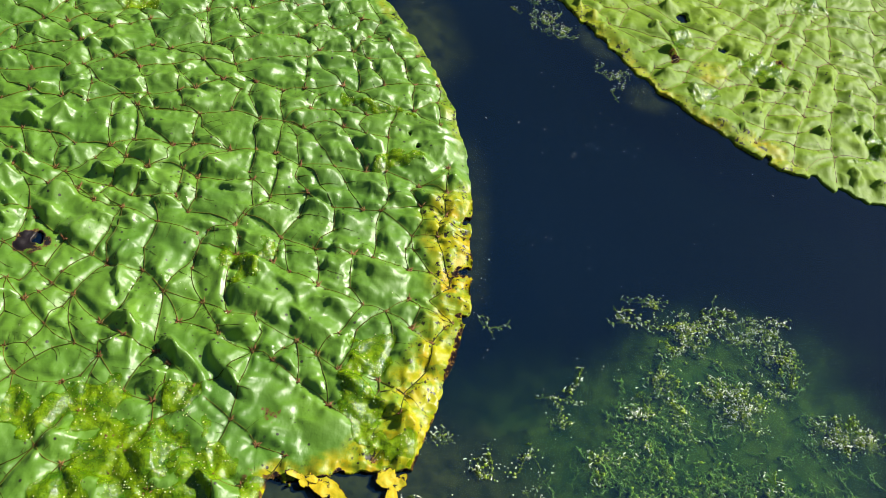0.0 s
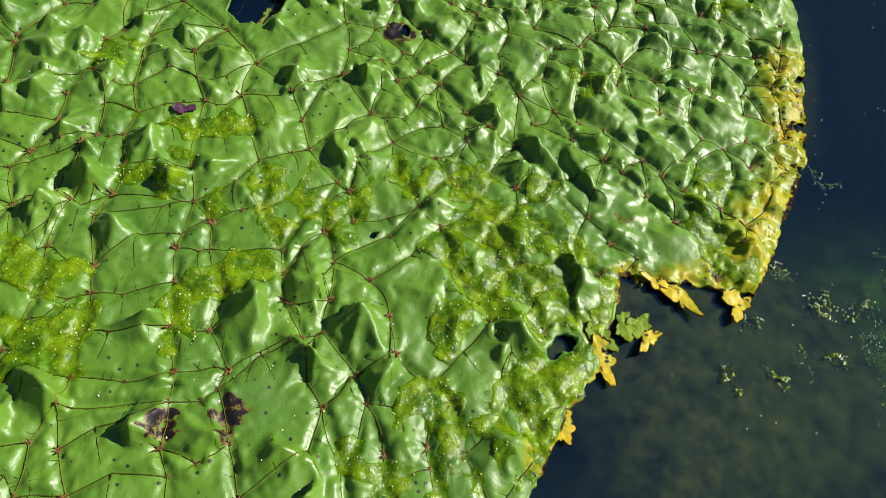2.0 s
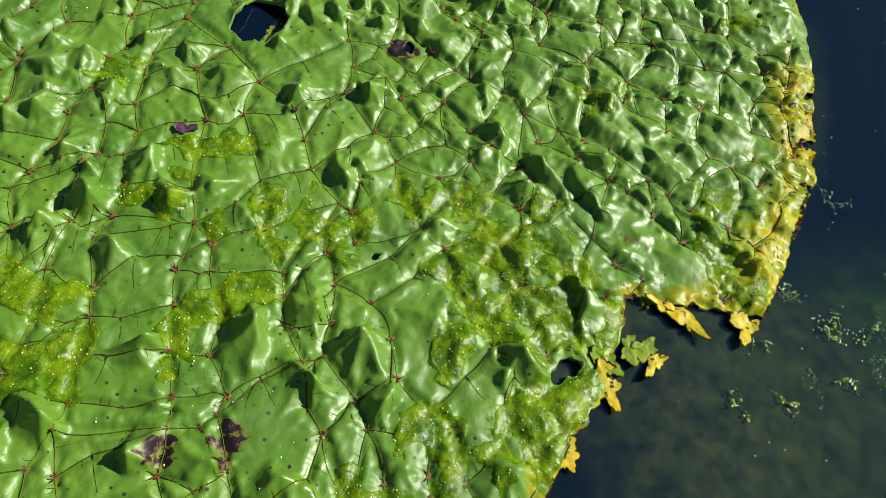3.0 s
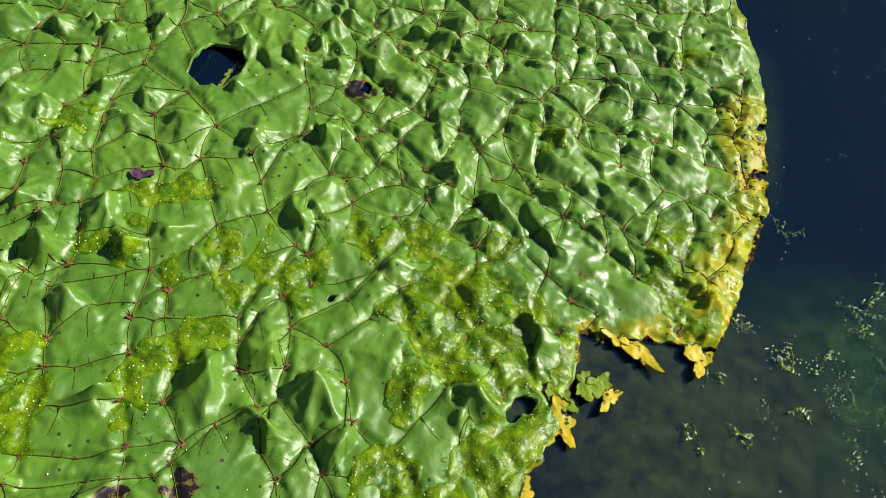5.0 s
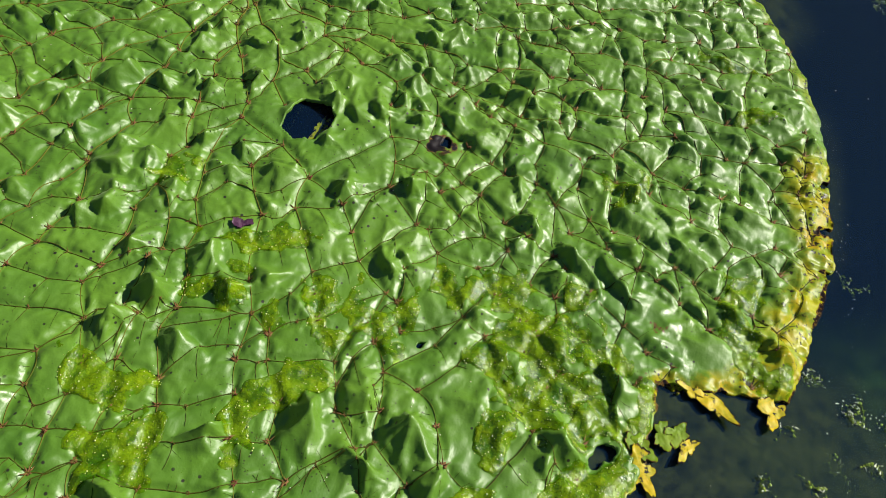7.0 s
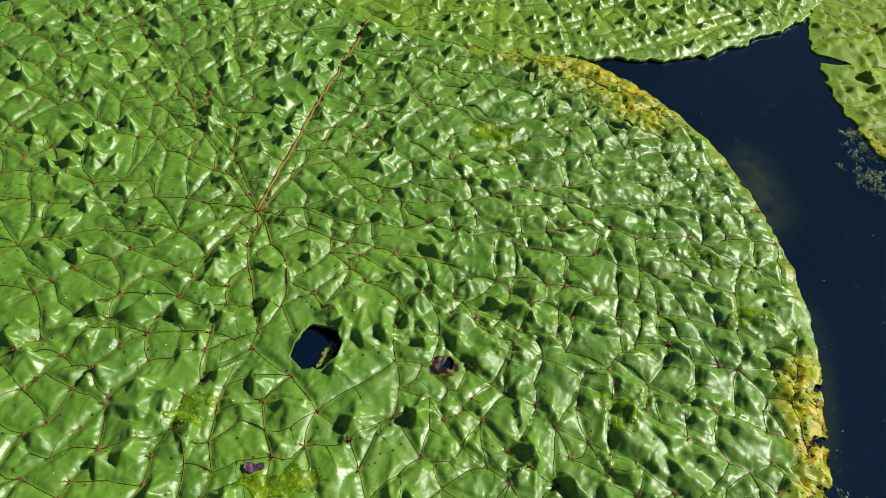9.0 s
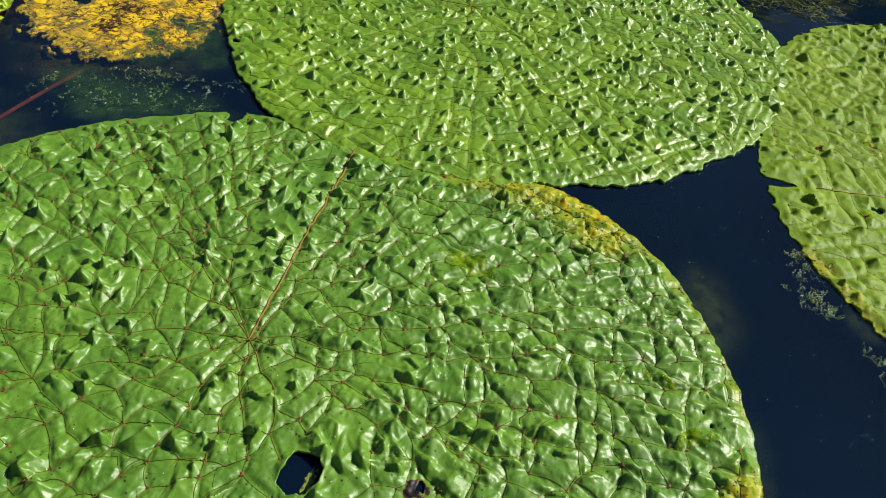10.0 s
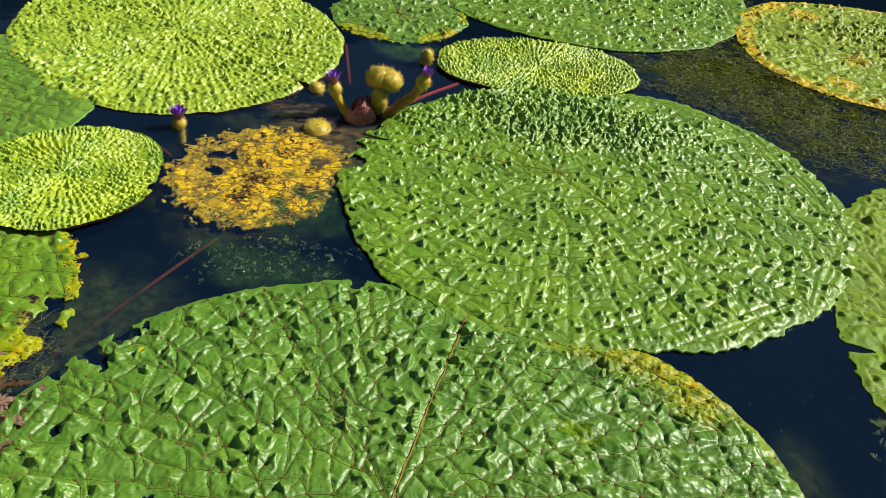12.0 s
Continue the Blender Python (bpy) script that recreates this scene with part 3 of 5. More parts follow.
    Z *= 0.75 + 0.25 * smooth(0.0, 0.01, np.clip(S, 0, 1))
    if curled:
        hx, hy, hr = holes[0]
        Z += curled * np.exp(-np.clip(np.hypot(X - hx, Y - hy) - 0.85 * hr, 0, 1) / 0.010) * (0.6 + 0.6 * lattice_noise(X, Y, 0.03, seed + 161))
    if pressed:
        qx, qy = X - pressed[0], Y - pressed[1]
        pc, ps = math.cos(radians(pressed[4])), math.sin(radians(pressed[4]))
        Z *= smooth(0.985, 1.05, np.hypot((qx * pc + qy * ps) / pressed[2], (-qx * ps + qy * pc) / pressed[3]))
    if rim:
        Z += rim * np.exp(-edge / 0.012)
    Z = np.maximum(Z + 0.0015 + 0.0035 * smooth(0.0, 0.03, np.clip(S, 0, 1)), 0.0012)

    # masks
    Q = np.zeros_like(Z)
    near_rim = 0.045 * (1 + 0.6 * lattice_noise(X, Y, 0.06, seed + 71))
    for item in yellow:
        if item[0] == "rim":
            _, at, spread, depth, strength = item
            off = np.abs((np.degrees(np.arctan2(Y - oy, X - ox)) - at + 180) % 360 - 180)
            w = strength * smooth(spread, spread * 0.6, off) * smooth(depth * 1.5, depth * 0.35, edge + 0.4 * (near_rim - 0.045))
        else:
            x, y, r, strength = item
            w = strength * smooth(r * 1.2, r * 0.5, np.hypot(X - x, Y - y))
        Q = np.maximum(Q, w)
    B = np.zeros_like(Z)
    for x, y, r, strength in rot:
        B = np.maximum(B, strength * smooth(r * 1.25, r * 0.5, np.hypot(X - x, Y - y) + 0.9 * r * rough_noise(X, Y, r * 0.8, seed + 91)))

    Z += curl * np.clip(Q, 0, 1) * (0.0032 * rough_noise(X, Y, 0.016, seed + 95) + 0.0022 * (1 - 2 * np.abs(lattice_noise(X, Y, 0.010, seed + 96))))
    B = np.maximum(B, 0.8 * np.clip(Q, 0, 1) * smooth(0.0045, 0.0005, np.clip(S, 0, 1) + 0.004 * lattice_noise(X, Y, 0.012, seed + 97)))
    Z = np.maximum(Z, 0.0012)

    # the blade: cells inside the rim, with the outermost points drawn onto it
    keep = (S > 0)
    corner = keep[:-1, :-1].astype(int) + keep[1:, :-1] + keep[:-1, 1:] + keep[1:, 1:]
    cells = corner >= 2
    used = np.zeros(X.shape, bool)
    for dj in (0, 1):
        for di in (0, 1):
            used[dj:used.shape[0] - 1 + dj, di:used.shape[1] - 1 + di] |= cells
    gy_, gx_ = np.gradient(S, step)
    norm = np.maximum(np.hypot(gx_, gy_), 0.4)
    pull = np.where(used & (S < 0), np.clip(-S, 0, 1.2 * step), 0)
    PX, PY = X + pull * gx_ / norm ** 2, Y + pull * gy_ / norm ** 2
    index = -np.ones(X.shape, np.int64)
    index[used] = np.arange(used.sum())
    jj, ii = np.nonzero(cells)
    quads = np.stack([index[jj, ii], index[jj, ii + 1], index[jj + 1, ii + 1], index[jj + 1, ii]], 1)
    co = np.stack([PX[used], PY[used], Z[used]], 1)
    # a thin turned-down border gives the blade its thickness
    edges = np.concatenate([quads[:, [0, 1]], quads[:, [1, 2]], quads[:, [2, 3]], quads[:, [3, 0]]])
    key = np.minimum(edges[:, 0], edges[:, 1]) * len(co) + np.maximum(edges[:, 0], edges[:, 1])
    order, counts = np.unique(key, return_counts=True)
    border = edges[np.isin(key, order[counts == 1])]
    ids = np.unique(border)
    low = -np.ones(len(co), np.int64)
    low[ids] = len(co) + np.arange(len(ids))
    drop = co[ids].copy()
    drop[:, 2] = drop[:, 2] - 0.004 if not rim else -0.004
    if rim:
        drop[:, :2] = (drop[:, :2] - (ox, oy)) * (1 - rim / 0.15) + (ox, oy)
    skirt = np.stack([border[:, 1], border[:, 0], low[border[:, 0]], low[border[:, 1]]], 1)
    mesh = raw_mesh("blade", np.concatenate([co, drop]), quads if rim else np.concatenate([quads, skirt]))
    for key_name, field in (("yellow", Q), ("rot", B), ("crest_light", crest_light)):
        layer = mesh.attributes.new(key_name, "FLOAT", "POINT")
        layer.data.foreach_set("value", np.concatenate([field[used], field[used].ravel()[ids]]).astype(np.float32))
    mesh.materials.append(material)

    pad = thing("lily_pad", label, "lily pad", place, 0.0, group)
    part("blade", mesh, None, pad)
    if rim:
        both = np.concatenate([co, drop])
        ends = np.unique(skirt)
        renamed = np.zeros(len(both), np.int64)
        renamed[ends] = np.arange(len(ends))
        part("rim", raw_mesh("rim", both[ends], renamed[skirt]), MAT_UNDER, pad, "reddish upturned underside at the rim")

    def height(x, y):
        """The blade's height by four neighbours."""
        fx = np.clip((np.asarray(x, float) - xs[0]) / step, 0, len(xs) - 1.001)
        fy = np.clip((np.asarray(y, float) - ys[0]) / step, 0, len(ys) - 1.001)
        i, j = fx.astype(int), fy.astype(int)
        u, v = fx - i, fy - j
        return (Z[j, i] * (1 - u) + Z[j, i + 1] * u) * (1 - v) + (Z[j + 1, i] * (1 - u) + Z[j + 1, i + 1] * u) * v

    if veins:
        lines = {}
        for p, q, w, rank, root in segments:
            n = max(int(np.linalg.norm(q - p) / (2.2 * step)), 2)
            t = np.linspace(0, 1, n + 1)[:, None]
            d = q - p
            wob = np.array((-d[1], d[0])) * (0.055 * np.sin(np.pi * t) * rng.normal())
            pts = p + t * d + wob * (0 if rank == 0 and np.hypot(*p) < cell else 1)
            if rank and np.any(nearby(pts[:, 0], pts[:, 1]) < 0.001):
                continue
            r = (0.6 if rank == 3 else 1.5 if root == 0 else 1.2 if rank == 0 else 1.0) * veins * (0.00022 + 0.00062 * w) * np.linspace(1.0, 0.9 if rank < 2 else 0.3, n + 1)
            z = height(pts[:, 0], pts[:, 1]) + 0.0002
            lines.setdefault(root, []).append([((x, y, h), s) for (x, y), h, s in zip(pts, z, r)])
        for root in sorted(lines):
            if root >= 0:
                part("vein", forked_tube("vein", lines[root]), vein_material or (MAT_VEIN if root else MAT_MIDRIB), pad)
            else:
                tagged(part("cross_veining", tubes("cross_veining", lines[root], 4, False), vein_material or MAT_VEINLET, pad), kind="stuff")
    if spines:
        feet, ways, lengths, radii, apart = [], [], [], [], 0
        for n, ((x, y), size) in enumerate(knots):
            if inside((x, y)) < 0.002:
                continue
            z = float(height(x, y))
            if knots_apart and apart < 300:
                knot = part("spine_knot", KNOTS[n % len(KNOTS)], MAT_KNOT, pad)
                knot.location, knot.rotation_euler, knot.scale = (x, y, z - 0.0006), (0, 0, rng.uniform(0, 6.28)), [0.80 * spines * size] * 3
                apart += 1
                continue
            f, w, l, r = knot_spines(rng)
            feet += [(x + 0.78 * spines * size * a, y + 0.78 * spines * size * b, z - 0.0006 + 0.78 * spines * size * c) for a, b, c in f]
            ways += w
            lengths += [0.78 * spines * size * v for v in l]
            radii += [0.78 * spines * size * v for v in r]
        if feet:
            tagged(part("spine_scatter", cones("spine_scatter", feet, ways, lengths, radii), MAT_KNOT, pad), kind="stuff")
    pad_fields[pad.name] = (height, nearby, place)
    return pad


pad_fields = {}

# ---- the pond ----
bm = bmesh.new()
bmesh.ops.create_grid(bm, x_segments=2, y_segments=2, size=400)
water = tagged(part("water", bm, MAT_WATER), "dark blue still pond water", "water", kind="structure")
bm = bmesh.new()
bmesh.ops.create_grid(bm, x_segments=2, y_segments=2, size=400)
depth = tagged(part("water", bm, MAT_DEPTH), "cloudy deeper layer of the pond water", "water", kind="structure")
depth.location.z = -0.040
water.visible_shadow = depth.visible_shadow = False
bm = bmesh.new()
bmesh.ops.create_grid(bm, x_segments=2, y_segments=2, size=400)
bed = tagged(part("ground", bm, MAT_BED), "dark muddy bed of the pond", "pond bed", kind="structure")
bed.location.z = -0.9

# an assumed wooded bank all round the pond, far outside the view, added to darken what the water mirrors
rows, around = 14, 180
ring = np.array([(24 * math.cos(a), 24 * math.sin(a)) for a in np.linspace(0, 2 * np.pi, around, endpoint=False)])
tops = 9.0 + 3.0 * rough_noise(ring[:, 0], ring[:, 1], 6.0, 5, 3)
bank = np.concatenate([np.stack([ring[:, 0] * (1 + 0.04 * rough_noise(ring[:, 0], ring[:, 1] + 9 * k, 2.0, 6)), ring[:, 1] * (1 + 0.04 * rough_noise(ring[:, 0], ring[:, 1] + 9 * k, 2.0, 7)), -0.5 + (tops + 0.5) * k / (rows - 1)], 1) for k in range(rows)])
n = np.arange(around)
walls = np.concatenate([np.stack([k * around + n, k * around + (n + 1) % around, (k + 1) * around + (n + 1) % around, (k + 1) * around + n], 1) for k in range(rows - 1)])
tagged(part("backdrop", raw_mesh("backdrop", bank, walls), plain_material("unseen_bank", (0.020, 0.040, 0.012), (0.055, 0.090, 0.025), 0.8, 0.9)), "unseen dark bank added round the pond for the water to mirror", "bank", kind="structure")

# ---- the pads ----
main_pad = lily_pad(
    "large green prickly lily pad with yellowed torn rim", (-0.503, 0.560, 0.0), (0.019, -0.106, 0.648, 0.600, 0), 3, 0.0019, MAT_PAD,
    cell=0.047, puff=0.0010, peak=0.0165, peaks=1.35, peak_size=0.98, graded=True, scales=0.024, curl=0.7, crumple=0.0004, pleat=0.0013, crumple_size=0.5, square=(2.6, 2.05, 2.12), sinus=89.0, slit=0.06, radial=1.0, billow=0.0003, crease=0.0012, flute=0.0011, knots_apart=True,
    holes=[(0.133, -0.163, 0.026), (0.306, -0.368, 0.003), (0.27, -0.14, 0.006),
           (-0.53, -0.04, 0.010), (-0.48, -0.035, 0.006), (0.61, 0.045, 0.003), (0.60, 0.065, 0.0025), (0.02, 0.36, 0.006), (-0.335, -0.10, 0.008), (0.470, -0.418, 0.010)],
    pressed=(0.195, 0.954, 0.603, 0.526, 27), curled=0.010, tears=[(0.512, -0.343, -101.5, 8.0)],
    bites=[(-0.219, 0.452, 0.017), (-0.556, 0.180, 0.026), (-0.575, 0.115, 0.026), (-0.538, 0.096, 0.009), (-0.604, 0.060, 0.016), (-0.530, 0.206, 0.010), (0.588, -0.352, 0.010), (0.670, -0.17, 0.006), (0.668, -0.115, 0.006), (0.668, -0.05, 0.005)],
    yellow=[("rim", -8, 20, 0.045, 1.0), ("rim", -24, 16, 0.045, 1.0), ("rim", 64, 26, 0.09, 0.80), ("rim", 40, 34, 0.014, 0.4),
            (0.600, -0.325, 0.040, 1.0), (0.560, -0.345, 0.034, 1.0), (0.522, -0.350, 0.028, 0.9), (0.498, -0.450, 0.024, 0.8), (0.484, -0.500, 0.034, 0.95), (0.500, -0.395, 0.020, 0.6)],
    rot=[(0.27, -0.14, 0.016, 1.0), (0.256, -0.534, 0.013, 1.0), (0.214, -0.557, 0.011, 1.0), (0.253, -0.553, 0.012, 0.9), (0.655, -0.12, 0.010, 0.62),
         (0.558, -0.352, 0.008, 0.7), (0.505, -0.29, 0.008, 0.7), (0.61, -0.305, 0.007, 0.7), (0.495, -0.345, 0.010, 0.6)])
second_pad = lily_pad(
    "bright green prickly lily pad overlapping its neighbour", (-0.409, 1.560, 0.004), (0.101, -0.046, 0.603, 0.526, 27), 8, 0.0024, MAT_PAD_BRIGHT,
    cell=0.044, puff=0.0005, peak=0.0120, peaks=1.8, peak_size=0.80, flute=0.0006, crumple=0.0004, crumple_size=0.5, pleat=0.0009, square=(2.3, 2.1), sinus=182.0, slit=0.16, radial=0.0, veins=0.75, spines=0.6, billow=0.0003, wave=0.003, knots_apart=True, rucks=[(0.03, 0.27, 0.22, 0.030), (-0.34, 0.20, 0.22, 0.016), (-0.20, 0.33, 0.16, 0.018), (0.25, 0.30, 0.16, 0.010)],
    ragged=0.011,
    bites=[(-0.475, -0.145, 0.030), (-0.500, 0.09, 0.034), (-0.495, 0.15, 0.022), (-0.475, 0.21, 0.028), (-0.44, 0.28, 0.024), (-0.395, 0.335, 0.020), (-0.50, -0.08, 0.022), (-0.49, 0.035, 0.022), (-0.41, -0.33, 0.008)])
pale_pad = lily_pad(
    "pale yellowish green prickly lily pad", (0.83, 1.25, 0.0), (0.03, 0.03, 0.645, 0.675, 0), 13, 0.0032, MAT_PAD_PALE,
    cell=0.050, puff=0.0018, peak=0.0125, peaks=1.0, peak_size=0.95, flute=0.0010, crumple=0.0004, square=(2.5, 2.1), sinus=188.0, slit=0.12, veins=0.8, spines=0.6, vein_material=MAT_VEIN_PALE, billow=0.0003, knots_apart=True,
    holes=[(-0.35, -0.30, 0.010), (-0.30, -0.36, 0.006), (-0.42, -0.10, 0.008)], ragged=0.010, yellow=[("rim", 225, 26, 0.022, 0.55), (-0.33, -0.42, 0.03, 0.5)], rot=[(-0.38, -0.40, 0.012, 0.7), (-0.45, -0.12, 0.010, 0.8), (-0.40, 0.10, 0.012, 0.8), (-0.30, -0.20, 0.008, 0.8), (-0.50, 0.05, 0.010, 0.8), (-0.22, -0.38, 0.010, 0.8)])
young_pad = lily_pad(
    "young lime-yellow crinkled lily pad with raised rim", (-1.450, 1.112, 0.008), (0.0, 0.0, 0.203, 0.208, 10), 21, 0.0017, MAT_PAD_YOUNG,
    cell=0.03, puff=0.001, peak=0.010, peaks=0, sinus=8.0, slit=0.16, bites=[(0.206, 0.020, 0.013)], rows=0.0088, rows_long=1.6, crumple=0.0, wave=0.004, rim=0.008, veins=0, spines=0, billow=0.0)
lime_pad = lily_pad(
    "large lime green crinkled lily pad", (-1.647, 1.915, 0.000), (0.0, 0.0, 0.535, 0.465, -34), 25, 0.0027, MAT_PAD_LIME,
    cell=0.036, puff=0.003, peak=0.014, peaks=0.5, sinus=-20.0, slit=0.16, rows=0.0125, rows_long=2.2, rows_tall=0.85, crumple=0.002, crumple_size=0.4, veins=0, spines=0, billow=0.0, rim=0.001)
dark_pad = lily_pad(
    "flat dark green lily pad under a lime pad", (-1.97, 1.33, 0.0), (0.0, 0.0, 0.39, 0.36, 0), 29, 0.0038, MAT_PAD_DARK,
    cell=0.05, puff=0.001, peak=0.009, peaks=1.6, peak_size=0.7, crumple=0.001, flute=0.0008, slit=0.1, sinus=150)
torn_pad = lily_pad(
    "green lily pad with ragged yellow rim", (-1.60, 0.67, 0.0), (0.0, 0.0, 0.425, 0.350, 0), 33, 0.0032, MAT_PAD_BRIGHT,
    cell=0.05, puff=0.001, peak=0.010, peaks=1.5, peak_size=0.9, crumple=0.001, flute=0.0008, slit=0.1, sinus=200, ragged=0.022, bites=[(0.405, 0.040, 0.034), (0.392, 0.085, 0.022), (0.38, 0.19, 0.016)], yellow=[("rim", -14, 26, 0.060, 1.0), ("rim", 28, 22, 0.022, 1.0), ("rim", -45, 20, 0.05, 0.9)],
    rot=[(0.37, 0.03, 0.03, 0.7), (0.34, 0.09, 0.014, 0.9)])
far_dark_pad = lily_pad(
    "dark green lily pad with yellow rim", (-1.08, 2.36, 0.0), (0.0, 0.0, 0.225, 0.235, 0), 37, 0.0036, MAT_PAD_DARK,
    cell=0.05, puff=0.001, peak=0.015, peaks=2.0, peak_size=0.8, crumple=0.001, flute=0.0008, slit=0.1, sinus=120, ragged=0.012, yellow=[("rim", 255, 30, 0.05, 0.8), ("rim", 325, 25, 0.04, 0.9), ("rim", 20, 20, 0.03, 0.9)])
small_pad = lily_pad(
    "small young yellow-green crinkled lily pad", (-0.56, 2.135, 0.006), (0.0, 0.0, 0.312, 0.195, 14), 41, 0.0022, MAT_PAD_YOUNG,
    cell=0.03, puff=0.001, peak=0.010, peaks=0, sinus=170.0, slit=0.1, rows=0.0090, rows_long=1.5, crumple=0.0, wave=0.004, rim=0.002, veins=0, spines=0, billow=0.0)
back_pad = lily_pad(
    "broad green lily pad with small puckers", (-0.52, 3.02, 0.004), (0.0, 0.0, 0.62, 0.66, 0), 45, 0.0036, MAT_PAD_BRIGHT,
    cell=0.05, puff=0.001, peak=0.013, peaks=2.0, peak_size=0.8, crumple=0.001, flute=0.0008, slit=0.1, sinus=60)
gold_pad = lily_pad(
    "lily pad yellowing to orange round its rim", (0.528, 2.778, 0.0), (0.0, 0.0, 0.495, 0.458, 7), 49, 0.0038, MAT_PAD_GOLD,
    cell=0.055, puff=0.001, peak=0.013, peaks=2.4, peak_size=0.8, crumple=0.001, flute=0.0008, slit=0.1, sinus=20, yellow=[("rim", 225, 75, 0.040, 1.0), ("rim", 160, 40, 0.075, 1.0), ("rim", 105, 40, 0.03, 0.9), (-0.22, 0.26, 0.07, 0.7), (-0.08, -0.12, 0.06, 0.6), (-0.15, -0.33, 0.06, 0.7)],
    rot=[(-0.26, 0.02, 0.03, 0.7), (-0.05, -0.02, 0.02, 0.6)], rucks=[(0.12, 0.12, 0.26, 0.030), (0.02, -0.05, 0.12, 0.014)])
corner_pad = lily_pad(
    "yellow lily pad at the far edge of the group", (-2.62, 2.25, 0.0), (0.0, 0.0, 0.40, 0.36, 0), 53, 0.007, MAT_PAD_YOUNG,
    cell=0.05, puff=0.004, peak=0.010, peaks=1.0, slit=0.1, sinus=100, yellow=[("rim", 300, 120, 0.2, 0.8)])


# ---- things on and in the water ----

def film_material():
    """A wet film of thread algae, thin and see-through at its edge."""
    m = Nodes("algae_scum")
    co = m.coords()
    fine = m.noise(140.0, 4.0, 0.65, co)
    body = m.mix(m.ramp(m.noise(60.0, 5.0, 0.7, co), (0.36, 0.0), (0.62, 1.0)), (0.040, 0.120, 0.001), (0.190, 0.310, 0.002))
    body = m.mix(m.ramp(fine, (0.55, 0.0), (0.75, 0.6)), body, (0.340, 0.420, 0.006))
    m.bump(fine, 0.8, 0.0028)
    m.set(Base_Color=body, Roughness=0.22, Specular_IOR_Level=0.5)
    clear = m.add("ShaderNodeBsdfTransparent", Color=(0.80, 0.92, 0.45, 1))
    mix = m.tree.nodes.new("ShaderNodeMixShader")
    m.link(m.math("MULTIPLY", m.attribute("cover"), m.ramp(m.noise(75.0, 5.0, 0.7, co), (0.30, 0.45), (0.55, 1.0))), mix.inputs[0])
    m.link(clear.outputs[0], mix.inputs[1])
    m.link(m.shader.outputs[0], mix.inputs[2])
    m.link(mix.outputs[0], m.out.inputs["Surface"])
    return m.mat


MAT_SCUM = film_material()
MAT_WEED = plain_material("water_weed", (0.050, 0.120, 0.010), (0.240, 0.330, 0.030), 40, 0.2, 0.3, 0.002, 0.8)
MAT_POD = plain_material("weed_pod", (0.220, 0.350, 0.020), (0.640, 0.760, 0.140), 70, 0.12, 0.2, 0.001, 1.0)
# near-white colour that imitates sun glints on the wet weed
MAT_GLINT = plain_material("painted_weed_glint", (0.660, 0.700, 0.480), (0.900, 0.910, 0.800), 90, 0.10, 0.2, 0.001, 1.0)
MAT_WEED_DEEP = plain_material("sunken_weed", (0.070, 0.180, 0.020), (0.150, 0.300, 0.040), 30, 0.6)
MAT_WEED_OLIVE = plain_material("olive_weed", (0.045, 0.065, 0.005), (0.170, 0.190, 0.016), 9, 0.5)
MAT_WEED_BRIGHT = plain_material("bright_weed", (0.080, 0.230, 0.012), (0.260, 0.460, 0.040), 40, 0.3, 0.3, 0.002, 0.7)
MAT_SLIME = plain_material("brown_slime", (0.090, 0.095, 0.030), (0.190, 0.170, 0.060), 30, 0.6)
MAT_STALK = plain_material("red_stalk", (0.085, 0.016, 0.008), (0.150, 0.034, 0.016), 30, 0.8, spec=0.1)
MAT_RED_STALK = plain_material("bright_red_stalk", (0.170, 0.014, 0.014), (0.290, 0.040, 0.034), 24, 0.7, spec=0.15)
MAT_BUD = plain_material("spiny_bud", (0.360, 0.250, 0.014), (0.640, 0.500, 0.050), 50, 0.5)
MAT_SPINE = plain_material("pale_spine", (0.340, 0.230, 0.026), (0.500, 0.380, 0.070), 50, 0.45)
MAT_TAN = plain_material("tan_stalk", (0.280, 0.110, 0.022), (0.460, 0.230, 0.040), 40, 0.5)
MAT_PETAL = plain_material("purple_petal", (0.200, 0.050, 0.480), (0.460, 0.190, 0.760), 60, 0.45)
MAT_SEPAL = plain_material("maroon_sepal", (0.260, 0.070, 0.055), (0.560, 0.250, 0.200), 45, 0.5)
MAT_PURPLE = plain_material("withered_petal", (0.045, 0.016, 0.040), (0.110, 0.040, 0.085), 90, 0.5)
MAT_FLECK = plain_material("pale_fleck", (0.350, 0.360, 0.300), (0.600, 0.600, 0.520), 90, 0.4)
MAT_DUCKWEED = plain_material("duckweed", (0.075, 0.140, 0.004), (0.260, 0.310, 0.014), 12, 0.4)
MAT_FLOWER_LEAF = pad_material("sunken_pad", (0.250, 0.200, 0.020), (0.360, 0.260, 0.030), 0.5, spots=False, yellow=(0.82, 0.54, 0.012), ripe=(0.70, 0.34, 0.012), cracks=True)


# pale glossy beads: dew on the pad, and added glints among the weed
def bead_material():
    m = Nodes("wet_bead")
    return m.set(Base_Color=(0.88, 0.92, 0.68), Roughness=0.15, Transmission_Weight=0.25, IOR=1.33, Specular_IOR_Level=0.6)


MAT_BEAD = bead_material()
MAT_FROTH = plain_material("algae_froth", (0.520, 0.600, 0.140), (0.820, 0.860, 0.420), 300, 0.12, 0.1, 0.0005, 0.9)


